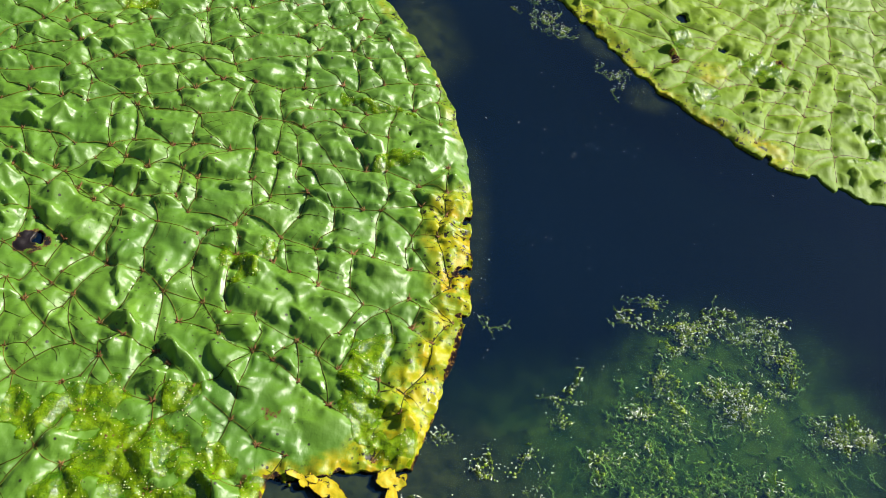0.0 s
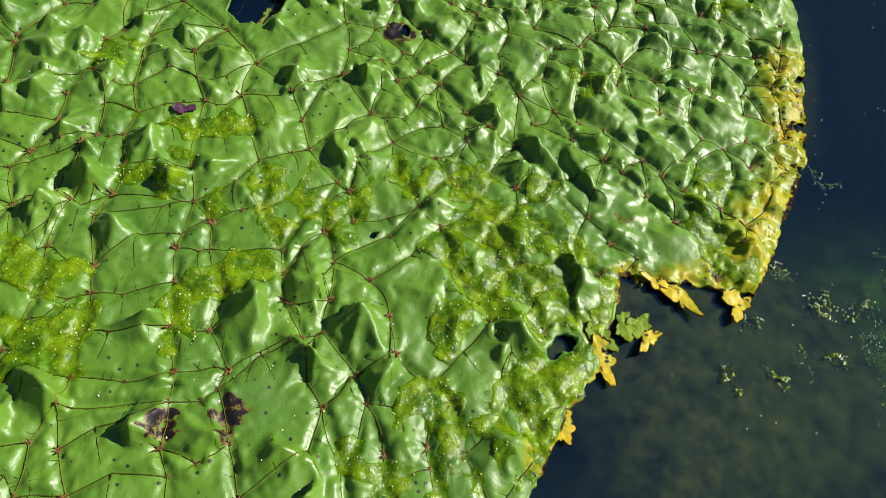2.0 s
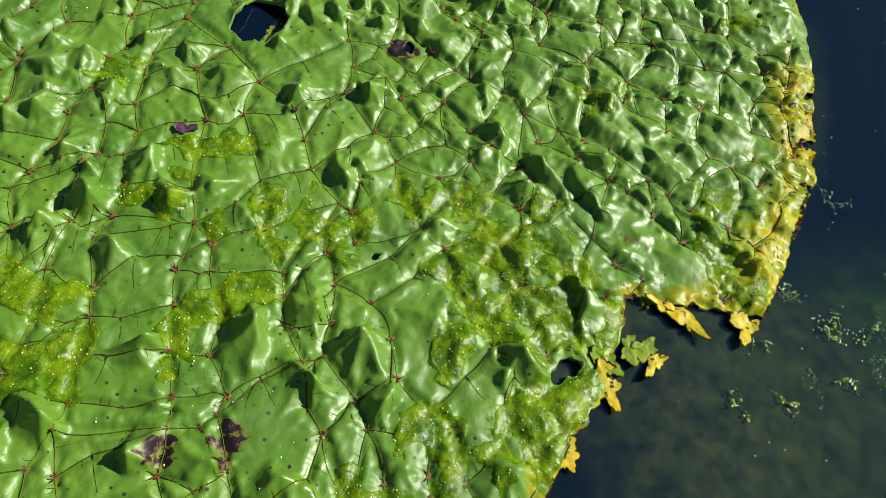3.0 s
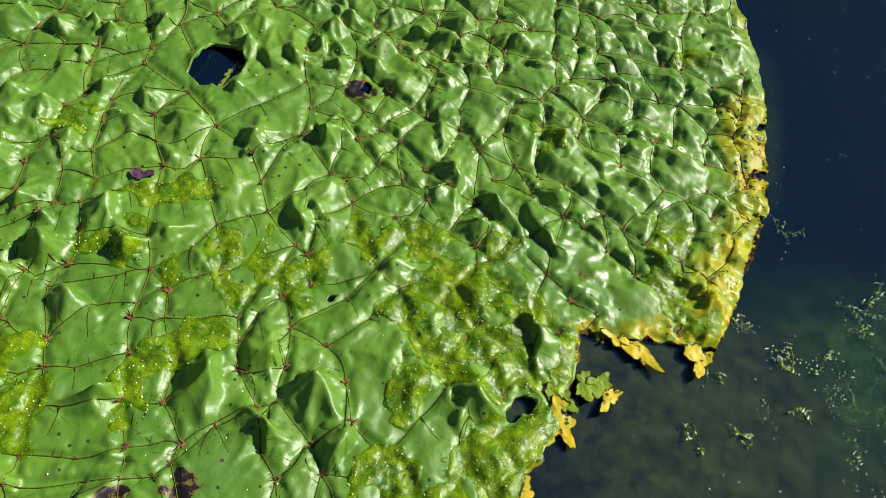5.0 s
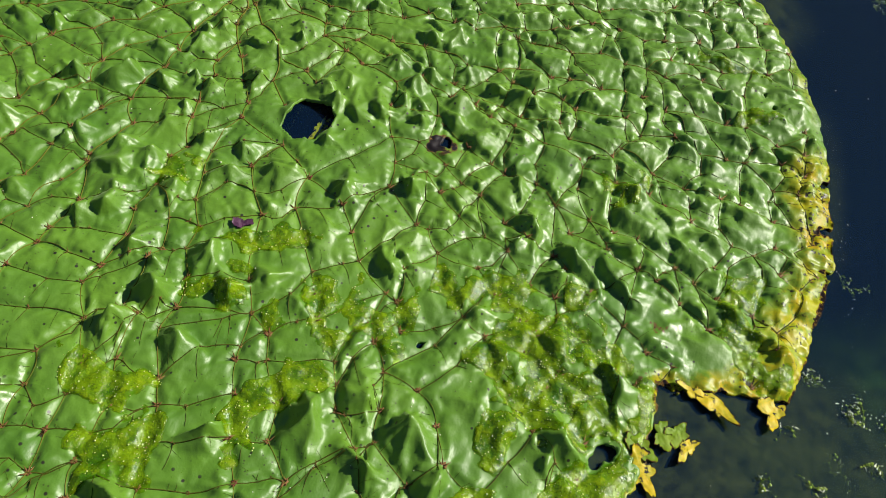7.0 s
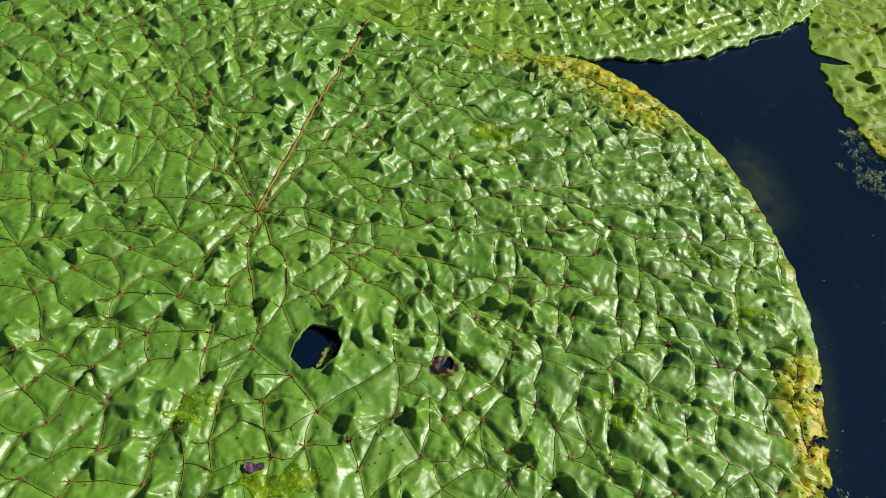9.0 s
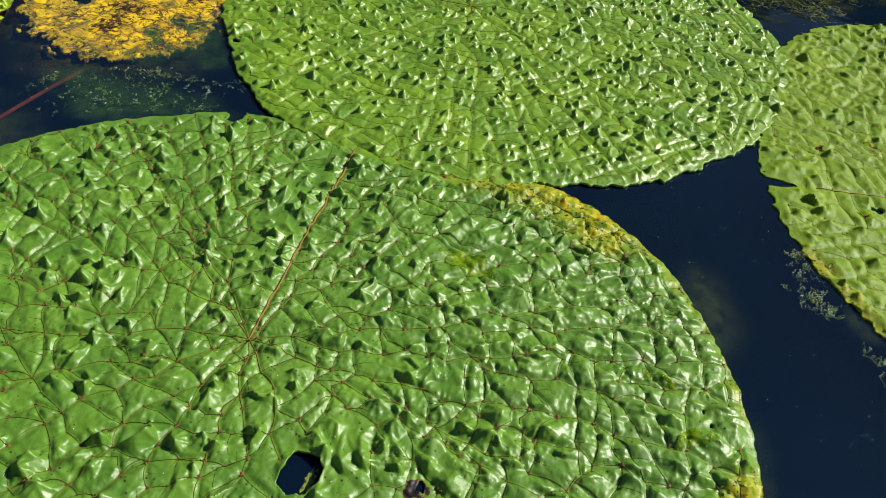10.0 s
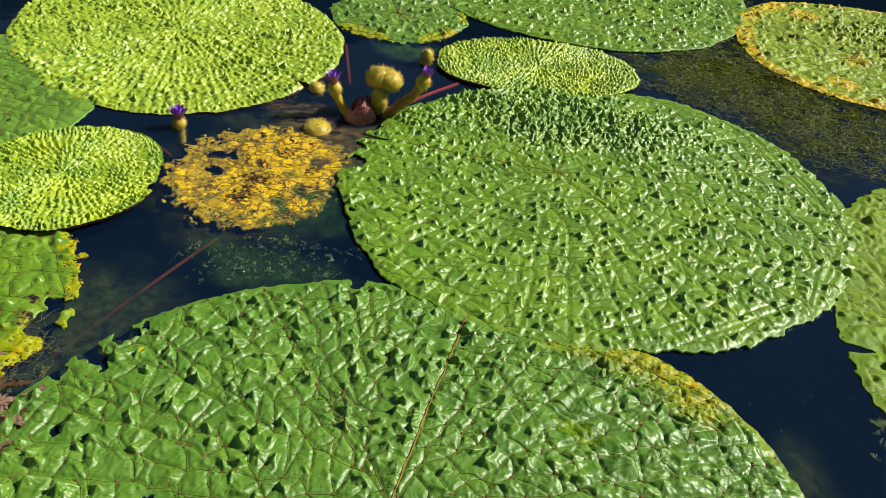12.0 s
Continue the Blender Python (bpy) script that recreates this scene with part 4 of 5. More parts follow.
def domes(name, places, radii, squash=0.7):
    """One mesh of small round drops."""
    ring = [(math.cos(a), math.sin(a)) for a in np.linspace(0, 2 * np.pi, 7)[:-1]]
    shape = np.array([(x, y, -0.1) for x, y in ring] + [(0.72 * x, 0.72 * y, 0.62 * squash) for x, y in ring] + [(0, 0, squash)])
    n = np.arange(6)
    quads = np.stack([n, (n + 1) % 6, 6 + (n + 1) % 6, 6 + n], 1)
    tris = np.stack([6 + n, 6 + (n + 1) % 6, np.full(6, 12)], 1)
    places, radii = np.asarray(places, float), np.asarray(radii, float)
    co = places[:, None] + shape[None] * radii[:, None, None]
    base = np.arange(len(places))[:, None, None] * 13
    return raw_mesh(name, co.reshape(-1, 3), [(quads[None] + base).reshape(-1, 4), (tris[None] + base).reshape(-1, 3)])


def algae_patch(pad, x, y, rx, ry, turn, seed):
    """A film of wet olive algae that follows the blade, with an uneven outline and beads of water in it. x, y: in the pond."""
    height, outline, place = pad_fields[pad.name]
    rng = np.random.default_rng(seed)
    step = 0.0020
    m = max(rx, ry) * 1.5
    X, Y = np.meshgrid(np.arange(x - m, x + m, step) - place[0], np.arange(y - m, y + m, step) - place[1])
    dx, dy = X - (x - place[0]), Y - (y - place[1])
    c, s = math.cos(radians(turn)), math.sin(radians(turn))
    q = np.hypot((dx * c + dy * s) / rx, (-dx * s + dy * c) / ry)
    F = 1.1 - q + 1.7 * rough_noise(X, Y, 0.026, seed, 5) - 30.0 * (height(X, Y) - 0.010)
    F = np.minimum(F, (outline(X, Y) - 0.002) * 60)
    H = height(X, Y)
    low = sum(height(X + a, Y + b) for a, b in ((0.008, 0), (-0.008, 0), (0, 0.008), (0, -0.008))) / 4
    Z = 0.8 * H + 0.2 * np.maximum(H, low) + 0.0009 * smooth(0, 0.35, F) + 0.0008 * rough_noise(X, Y, 0.006, seed + 4, 2) * smooth(0, 0.3, F) - 0.0005 * (F < 0.02)
    Z = np.maximum(Z, H + 0.0006 * smooth(0.05, 0.2, F) - 0.0004)
    keep = F > 0
    cells = keep[:-1, :-1].astype(int) + keep[1:, :-1] + keep[:-1, 1:] + keep[1:, 1:] >= 2
    if cells.sum() < 12:
        return
    used = np.zeros(X.shape, bool)
    for dj in (0, 1):
        for di in (0, 1):
            used[dj:used.shape[0] - 1 + dj, di:used.shape[1] - 1 + di] |= cells
    gy, gx = np.gradient(F, step)
    norm = np.maximum(np.hypot(gx, gy), 8.0)
    pull = np.where(used & ~keep, np.clip(-F / norm, 0, 1.2 * step), 0)
    X, Y = X + pull * gx / norm, Y + pull * gy / norm
    index = -np.ones(X.shape, np.int64)
    index[used] = np.arange(used.sum())
    j, i = np.nonzero(cells)
    quads = np.stack([index[j, i], index[j, i + 1], index[j + 1, i + 1], index[j + 1, i]], 1)
    co = np.stack([X[used] + place[0], Y[used] + place[1], Z[used] + place[2]], 1)
    mesh = raw_mesh("algae_patch", co, quads)
    layer = mesh.attributes.new("cover", "FLOAT", "POINT")
    layer.data.foreach_set("value", smooth(-0.05, 0.35, F[used]).astype(np.float32))
    film = tagged(part("algae_patch", mesh, MAT_SCUM), "wet olive-green algae film on a lily pad", "algae", "algae on the lily pads")
    pick = rng.choice(len(co), min(len(co), int(len(co) * 0.15) + 4), replace=False)
    tagged(part("froth", domes("froth", co[pick] + (0, 0, 0.0003), 0.00022 + 0.0006 * rng.random(len(pick)) ** 3), MAT_FROTH, film), kind="stuff")
    return film


def water_weed(label, x, y, rx, ry, count, depth, seed, material, size=1.0, reach=0.05, kind="stuff", pods=0, whorl=3, glints=0.6):
    """A drift of feathery weed: thin stems with whorls of needle leaves, lying between two depths. glints: share of
    pods with a near-white painted glint.
    """
    rng = np.random.default_rng(seed)
    feet, ways, lengths, radii, lines = [], [], [], [], []
    for _ in range(count):
        a, r = rng.uniform(0, 2 * np.pi), math.sqrt(rng.random())
        r *= 1 + 0.3 * math.sin(3 * a + seed) + 0.2 * math.sin(5 * a + 2 * seed)
        p = np.array((x + rx * r * math.cos(a), y + ry * r * math.sin(a), rng.uniform(*depth)))
        way = rng.uniform(0, 2 * np.pi)
        n, bend = rng.integers(5, 13), rng.normal() * 0.35
        line = []
        for k in range(n):
            line.append((p.copy(), 0.0003 * size))
            for _ in range(whorl):
                b = rng.uniform(0, 2 * np.pi)
                feet.append(p.copy())
                ways.append((math.cos(b), math.sin(b), rng.uniform(-0.4, 0.5)))
                lengths.append(size * rng.uniform(0.0015, 0.0042))
                radii.append(size * 0.0006)
            way += bend + rng.normal() * 0.3
            hop = reach * rng.uniform(0.06, 0.14)
            p = p + (hop * math.cos(way), hop * math.sin(way), rng.normal() * 0.0012)
            p[2] = min(max(p[2], depth[0]), depth[1])
        lines.append(line)
    ob = thing("water_weed", label, "water weed", group="weed in the pond", kind=kind)
    part("foliage", cones("foliage", feet, ways, lengths, radii, 3), material, ob)
    part("stem_tangle", tubes("stem_tangle", lines, 3, False), material, ob)
    if pods:
        pick = [q for line in lines for q, _ in line]
        pick = [pick[k] + rng.normal(size=3) * (0.0022, 0.0022, 0.0006) for k in rng.choice(len(pick), pods)]
        part("pod_scatter", domes("pod_scatter", np.array(pick) + (0, 0, 0.0005), (0.0003 + 0.0013 * rng.random(len(pick)) ** 2) * size, 0.8), MAT_POD, ob)
        # small near-white cones stand in for sun glints on the weed
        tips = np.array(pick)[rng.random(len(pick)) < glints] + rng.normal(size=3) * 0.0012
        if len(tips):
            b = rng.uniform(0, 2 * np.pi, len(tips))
            part("glint_scatter", cones("glint_scatter", tips + (0, 0, 0.0012), np.stack([np.cos(b), np.sin(b), rng.uniform(-0.1, 0.5, len(b))], 1), rng.uniform(0.0012, 0.0046, len(b)), rng.uniform(0.0004, 0.0009, len(b)), 4), MAT_GLINT, ob)
    return ob


def cloud_material(name, a, b, streaks=1.0, gaps=0.26):
    """Loose algae that thins out to nothing at the edge of its drift."""
    m = Nodes(name)
    drawn = m.tree.nodes.new("ShaderNodeMapping")
    drawn.inputs["Scale"].default_value = (streaks, 1.0, 1.0)
    m.link(m.coords(), drawn.inputs["Vector"])
    co = drawn.outputs[0]
    body = m.mix(m.ramp(m.noise(40.0, 5.0, 0.7, co), (0.3, 0.0), (0.7, 1.0)), a, b)
    m.set(Base_Color=body, Roughness=0.9, Specular_IOR_Level=0.0)
    clear = m.add("ShaderNodeBsdfTransparent")
    mix = m.tree.nodes.new("ShaderNodeMixShader")
    cover = m.math("MULTIPLY", m.attribute("cover"), m.ramp(m.noise(48.0, 6.0, 0.75, co), (gaps, 0.0), (gaps + 0.36 - 0.5 * (gaps - 0.26), 1.0)))
    m.link(cover, mix.inputs[0])
    m.link(clear.outputs[0], mix.inputs[1])
    m.link(m.shader.outputs[0], mix.inputs[2])
    m.link(mix.outputs[0], m.out.inputs["Surface"])
    return m.mat


MAT_CLOUD_GREEN = cloud_material("green_algae_cloud", (0.020, 0.070, 0.014), (0.110, 0.215, 0.030))
MAT_CLOUD_MAT = cloud_material("olive_weed_mat", (0.010, 0.020, 0.003), (0.135, 0.160, 0.008), 0.45, 0.44)
MAT_CLOUD_TAN = cloud_material("tan_sunken_margin", (0.070, 0.066, 0.022), (0.190, 0.165, 0.050))
MAT_CLOUD_LITTER = cloud_material("leaf_litter", (0.070, 0.050, 0.024), (0.320, 0.215, 0.110), 0.6, 0.42)
MAT_CLOUD_BROWN = cloud_material("brown_algae_cloud", (0.036, 0.050, 0.014), (0.090, 0.105, 0.030))


def algae_cloud(label, x, y, rx, ry, z, seed, material, strength=0.8, lumps=0.010, cap=-0.0005):
    """A lumpy drift of loose algae hanging under the surface, no higher than its cap."""
    n = 60
    U, V = np.meshgrid(np.linspace(-1.3, 1.3, n), np.linspace(-1.3, 1.3, n))
    X, Y = x + U * rx, y + V * ry
    Z = z + lumps * rough_noise(X, Y, 0.05, seed, 3)
    cover = strength * smooth(1.15, 0.35, np.hypot(U, V) + 0.45 * rough_noise(X, Y, 0.09, seed + 3, 3)) * smooth(1.3, 0.95, np.hypot(U, V))
    idx = np.arange(n * n).reshape(n, n)
    quads = np.stack([idx[:-1, :-1], idx[:-1, 1:], idx[1:, 1:], idx[1:, :-1]], -1).reshape(-1, 4)
    mesh = raw_mesh("algae_cloud", np.stack([X, Y, np.minimum(Z, cap)], -1).reshape(-1, 3), quads)
    layer = mesh.attributes.new("cover", "FLOAT", "POINT")
    layer.data.foreach_set("value", cover.ravel().astype(np.float32))
    ob = tagged(part("algae_cloud", mesh, material), label, "algae", "algae under the surface", "stuff")
    return ob


def scatter_beads(name, label, spots, seed, material, radius, squash=0.7):
    """Drops or floating bits over round regions (x, y, rx, ry, count)."""
    rng = np.random.default_rng(seed)
    places = []
    for x, y, rx, ry, count in spots:
        a, r = rng.uniform(0, 2 * np.pi, 2 * count), np.abs(rng.normal(size=2 * count)) * 0.62
        spot = np.stack([x + rx * r * np.cos(a), y + ry * r * np.sin(a), np.full(2 * count, 0.0004)], 1)
        kept = rough_noise(spot[:, 0], spot[:, 1] * 1.6, 0.05, seed) + 0.25 * rng.normal(size=2 * count) > 0
        places.append(spot[kept][:count])
    places = np.concatenate(places)
    return tagged(part(name, domes(name, places, rng.uniform(*radius, len(places)), squash), material), label, "floating bits", kind="stuff")


def leaf_scrap(label, x, y, z, size, turn, seed, material, tilt=0.0, thin=0.75, gone=0.8):
    """A torn, curled piece of a pad."""
    X, Y = np.meshgrid(np.linspace(-1, 1, 21), np.linspace(-1, 1, 21))
    R = np.hypot(X, Y)
    k = np.maximum(np.abs(X), np.abs(Y)) / np.maximum(R, 1e-6)
    a = np.arctan2(Y, X)
    edge = 0.95 + 0.75 * lattice_noise(np.cos(a), np.sin(a), 0.9, seed) + 0.30 * lattice_noise(np.cos(a), np.sin(a), 0.33, seed + 1) + 0.12 * lattice_noise(np.cos(a), np.sin(a), 0.12, seed + 2)
    PX, PY = X * k * edge * size, Y * k * edge * size * thin
    Z = 0.10 * size * rough_noise(PX, PY, size * 0.6, seed) + tilt * PX + 0.08 * (PX / size) ** 2 * size
    n = 21
    idx = np.arange(n * n).reshape(n, n)
    quads = np.stack([idx[:-1, :-1], idx[:-1, 1:], idx[1:, 1:], idx[1:, :-1]], -1).reshape(-1, 4)
    top = np.stack([PX, PY, Z], -1).reshape(-1, 3)
    mesh = raw_mesh("leaf_scrap", np.concatenate([top, top - (0, 0, 0.0012)]), np.concatenate([quads, quads[:, ::-1] + n * n]))
    for key in ("yellow", "rot", "crest_light"):
        layer = mesh.attributes.new(key, "FLOAT", "POINT")
        value = np.zeros(2 * n * n, np.float32)
        if key == "yellow":
            value[:] = gone
        if key == "rot":
            value[:] = np.tile(smooth(0.8, 1.0, R * k).ravel() * 0.75, 2)
        layer.data.foreach_set("value", value)
    ob = tagged(part("leaf_scrap", mesh, material), label, "leaf scrap", "torn scraps of lily pad")
    ob.matrix_world = pose(x, y, z, 0, 0, turn)
    return ob


def lathe(name, profile, sides=16, bumps=0.0, seed=0):
    """A round body from (height, radius) pairs."""
    rng = np.random.default_rng(seed)
    a = 2 * np.pi * np.arange(sides) / sides
    co = [np.stack([r * np.cos(a), r * np.sin(a), np.full(sides, z)], 1) * (1, 1, 1) for z, r in profile]
    co = np.concatenate(co)
    if bumps:
        co[:, :2] *= 1 + bumps * rng.normal(size=(len(co), 1))
    n = np.arange(sides)
    quads = np.concatenate([np.stack([k * sides + n, k * sides + (n + 1) % sides, (k + 1) * sides + (n + 1) % sides, (k + 1) * sides + n], 1) for k in range(len(profile) - 1)])
    return raw_mesh(name, co, [quads, np.array([n[::-1], (len(profile) - 1) * sides + n])])


def bud_profile(width, tall, neck=0.5, tip=0.35):
    u = np.linspace(0, 1, 12)
    r = width / 2 * np.sin(np.pi * np.clip(0.12 + 0.80 * u, 0, 1)) ** 0.75
    r = np.maximum(r, width / 2 * (neck * (1 - u) ** 3 + tip * u ** 6))
    r[-1] = width * 0.06
    return list(zip(tall * u, r))


def prickles(name, profile, count, seed, length=0.006, lean=0.2):
    """Spines all over a round body."""
    rng = np.random.default_rng(seed)
    z, r = np.array([p[0] for p in profile]), np.array([p[1] for p in profile])
    h = rng.uniform(z[0] + 0.03 * (z[-1] - z[0]), z[-1] * 0.97, count)
    rad = np.interp(h, z, r)
    slope = np.interp(h, z, np.gradient(r, z))
    b = rng.uniform(0, 2 * np.pi, count)
    feet = np.stack([0.96 * rad * np.cos(b), 0.96 * rad * np.sin(b), h], 1)
    ways = np.stack([np.cos(b), np.sin(b), -slope + lean + rng.normal(size=count) * 0.2], 1)
    return cones(name, feet, ways, length * rng.uniform(0.6, 1.3, count), np.full(count, length * 0.09), 3)


def petal_mesh(name, long, wide, curl):
    """A pointed, cupped petal along +z, leaning outward."""
    rows = 7
    co, quads = [], []
    for k in range(rows):
        u = k / (rows - 1)
        w = wide * math.sin(math.pi * min(0.16 + 0.84 * u, 1.0)) ** 0.8 / 2 + 0.0003
        out = curl * long * u * u
        for s in (-1, -0.5, 0, 0.5, 1):
            co.append((out - 0.35 * wide * (1 - abs(s)) ** 1.0 * 0 + 0.30 * w * (abs(s) ** 2) * -1, s * w, long * u))
    for k in range(rows - 1):
        for c in range(4):
            i = k * 5 + c
            quads.append((i, i + 1, i + 6, i + 5))
    co, quads = np.array(co), np.array(quads)
    n = len(co)
    return raw_mesh(name, np.concatenate([co, co + (0.0006, 0, 0)]), np.concatenate([quads, quads[:, ::-1] + n]))


def curved_stalk(name, points, radius, sides=10):
    """A smooth tube through a few places, with its radius running from one end to the other."""
    p = np.array(points, float)
    t = np.linspace(0, len(p) - 1, 6 * (len(p) - 1) + 1)
    k = np.clip(t.astype(int), 0, len(p) - 2)
    u = (t - k)[:, None]
    at = lambda i: p[np.clip(i, 0, len(p) - 1)]
    q = 0.5 * (2 * at(k) + (at(k + 1) - at(k - 1)) * u + (2 * at(k - 1) - 5 * at(k) + 4 * at(k + 1) - at(k + 2)) * u ** 2 + (3 * at(k) - at(k - 1) - 3 * at(k + 1) + at(k + 2)) * u ** 3)
    r = np.linspace(radius[0], radius[1], len(q))
    return tubes(name, [list(zip(q, r))], sides), q, r


def stalk_spines(name, q, r, count, seed, length):
    rng = np.random.default_rng(seed)
    i = rng.integers(0, len(q) - 1, count)
    way = np.gradient(q, axis=0)[i]
    way /= np.linalg.norm(way, axis=1)[:, None]
    out = np.cross(way, rng.normal(size=(count, 3)))
    out /= np.linalg.norm(out, axis=1)[:, None]
    return cones(name, q[i] + out * r[i][:, None] * 0.95, out + 0.2 * rng.normal(size=(count, 3)), length * rng.uniform(0.6, 1.3, count), np.full(count, length * 0.10), 3)


def lily_flower(label, base, points, stalk_radius, bud_wide, bud_tall, petals, long, tip_tilt, seed, spread=0.09, stalk_material=None):
    """A flower on a prickly stalk: stalk, spiny calyx, pointed sepals and purple petals."""
    ob = thing("water_lily_flower", label, "flower", base, 0, "flowers and buds of the lily")
    mesh, q, r = curved_stalk("stalk", points, stalk_radius)
    stalk = part("stalk", mesh, stalk_material or MAT_BUD, ob)
    tagged(part("prickle_cover", stalk_spines("prickle_cover", q, r, 150, seed, 0.006), MAT_SPINE, stalk), kind="stuff")
    prof = bud_profile(bud_wide, bud_tall, 0.6, 0.75)
    prof[-1] = (prof[-1][0], bud_wide * 0.30)
    calyx = part("calyx", lathe("calyx", prof, 14, 0.02, seed), MAT_BUD, ob)
    calyx.matrix_local = Matrix.Translation(Vector(q[-1]) - Vector((0, 0, 0.004))) @ pose(0, 0, 0, *tip_tilt)
    tagged(part("prickle_cover", prickles("prickle_cover", prof, 170, seed + 1, 0.007), MAT_SPINE, calyx), kind="stuff")
    inner, outer = petal_mesh("petal", long, long * 0.36, spread), petal_mesh("petal", long * 0.92, long * 0.40, spread * 2.2)
    green = petal_mesh("sepal", long * 0.9, long * 0.42, spread * 3.0)
    for k in range(petals):
        ring = k % 2
        p = part("petal", (inner, outer)[ring], MAT_PETAL, calyx)
        p.matrix_local = pose(0, 0, bud_tall * 0.9, 0, 0, 360 * k / petals + 7 * ring) @ pose(bud_wide * (0.12 + 0.10 * ring), 0, 0, 0, 6 + 8 * ring, 0)
    for k in range(4):
        p = part("sepal", green, MAT_SEPAL, calyx)
        p.matrix_local = pose(0, 0, bud_tall * 0.86, 0, 0, 90 * k + 30) @ pose(bud_wide * 0.28, 0, 0, 0, 12, 0)
    return ob


def spiny_fruit(label, base, wide, tall, tilt, seed, lobes=1, spines=420):
    """A round prickly bud; lobes: how many cheeks it has."""
    ob = thing("lily_bud", label, "flower bud", base, 0, "flowers and buds of the lily")
    for k in range(lobes):
        prof = bud_profile(wide if lobes == 1 else wide * 0.80, tall * (1 - 0.08 * k), 0.45, 0.2)
        body = part("bud_body", lathe("bud_body", prof, 18, 0.015, seed + k), MAT_BUD, ob)
        body.matrix_local = pose((k - (lobes - 1) / 2) * wide * 0.20, 0.06 * k * wide, 0, tilt[0], tilt[1] + (k - (lobes - 1) / 2) * 30, 0)
        tagged(part("prickle_cover", prickles("prickle_cover", prof, spines, seed + 5 + k, 0.009), MAT_SPINE, body), kind="stuff")
    return ob


# algae films on the large pad: place, half sizes, turn
for k, (x, y, rx, ry, turn) in enumerate((
        (-0.102, 0.217, 0.040, 0.030, 70), (-0.258, 0.199, 0.036, 0.022, 10), (-0.354, 0.182, 0.034, 0.015, 0), (-0.293, 0.114, 0.034, 0.013, 55), (-0.046, 0.423, 0.022, 0.013, 80),
        (0.067, 0.299, 0.030, 0.012, 100), (-0.153, 0.264, 0.034, 0.016, 10), (-0.074, 0.274, 0.024, 0.014, 120), (-0.107, 0.045, 0.030, 0.014, 110), (-0.045, 0.160, 0.046, 0.026, 150),
        (-0.028, 0.107, 0.032, 0.024, 60), (-0.384, 0.042, 0.034, 0.018, 5), (-0.362, 0.247, 0.038, 0.009, 12), (-0.430, 0.084, 0.036, 0.011, 0), (0.083, 0.344, 0.018, 0.013, 90),
        (-0.119, 0.127, 0.026, 0.012, 100), (-0.262, 0.784, 0.034, 0.014, -10), (0.090, 0.575, 0.020, 0.011, 10), (0.060, 0.660, 0.030, 0.007, -8), (-0.135, 0.005, 0.026, 0.022, 0),
        (-0.310, 0.060, 0.022, 0.012, 60), (-0.455, 0.285, 0.022, 0.016, 70), (-0.08, 0.06, 0.02, 0.014, 100), (0.105, 0.245, 0.022, 0.014, 60),
        (0.000, 0.190, 0.022, 0.016, 30), (-0.018, 0.142, 0.034, 0.022, 60), (-0.030, 0.072, 0.034, 0.020, 80), (-0.066, 0.196, 0.034, 0.020, 40), (-0.050, 0.110, 0.026, 0.018, 20))):
    algae_patch(main_pad, x, y, rx, ry, turn, 500 + 7 * k)
for k, (x, y, rx, ry, turn) in enumerate(((0.490, 0.790, 0.030, 0.016, 20), (0.582, 0.868, 0.030, 0.018, 70), (0.707, 1.040, 0.030, 0.016, 40), (0.715, 0.735, 0.034, 0.016, 30), (0.47, 0.90, 0.020, 0.012, 100))):
    algae_patch(pale_pad, x, y, rx, ry, turn, 760 + 7 * k)

# beads of water on the large pad
height, outline, place = pad_fields[main_pad.name]
rng = np.random.default_rng(71)
X, Y = rng.uniform(-0.62, 0.66, 1300), rng.uniform(-0.70, 0.48, 1300)
wet = (outline(X, Y) > 0.01) & (rough_noise(X, Y, 0.09, 77) > -0.25)
X, Y = X[wet], Y[wet]
tagged(part("dew", domes("dew", np.stack([X + place[0], Y + place[1], height(X, Y) + 0.0001], 1), 0.0003 + 0.0008 * rng.random(len(X)) ** 4, 0.55), MAT_BEAD), "beads of dew on the large lily pad", "dew", kind="stuff")

# torn scraps round the eaten rim
leaf_scrap("yellow torn scrap of lily pad floating at the rim", 0.035, 0.172, 0.003, 0.011, 250, 3, MAT_PAD_GOLD, 0.0, 0.6)
leaf_scrap("pale torn scrap of lily pad floating at the rim", 0.013, 0.175, 0.004, 0.012, 70, 5, MAT_PAD_PALE, gone=0.2)
leaf_scrap("pale torn scrap of lily pad floating at the rim", 0.025, 0.180, 0.004, 0.010, 20, 6, MAT_PAD_PALE, gone=0.2)
leaf_scrap("pale torn scrap of lily pad floating at the rim", -0.004, 0.158, 0.006, 0.011, 140, 12, MAT_PAD_PALE, gone=0.2)
leaf_scrap("yellow curled scrap of lily pad hanging from the rim", 0.001, 0.138, 0.004, 0.014, 100, 8, MAT_PAD_GOLD, 0.1, 0.7)
leaf_scrap("yellow curled scrap of lily pad hanging from the rim", 0.057, 0.212, 0.004, 0.017, -40, 11, MAT_PAD_GOLD, 0.05, 0.4)
leaf_scrap("yellow curled scrap of lily pad hanging from the rim", 0.036, 0.222, 0.005, 0.015, 160, 15, MAT_PAD_GOLD, 0.05, 0.5)
leaf_scrap("yellow curled scrap of lily pad hanging from the rim", 0.106, 0.224, 0.004, 0.015, 75, 14, MAT_PAD_GOLD, -0.05, 0.7)
leaf_scrap("yellow curled scrap of lily pad hanging from the rim", -0.026, 0.078, 0.004, 0.014, 110, 18, MAT_PAD_GOLD, 0.05)
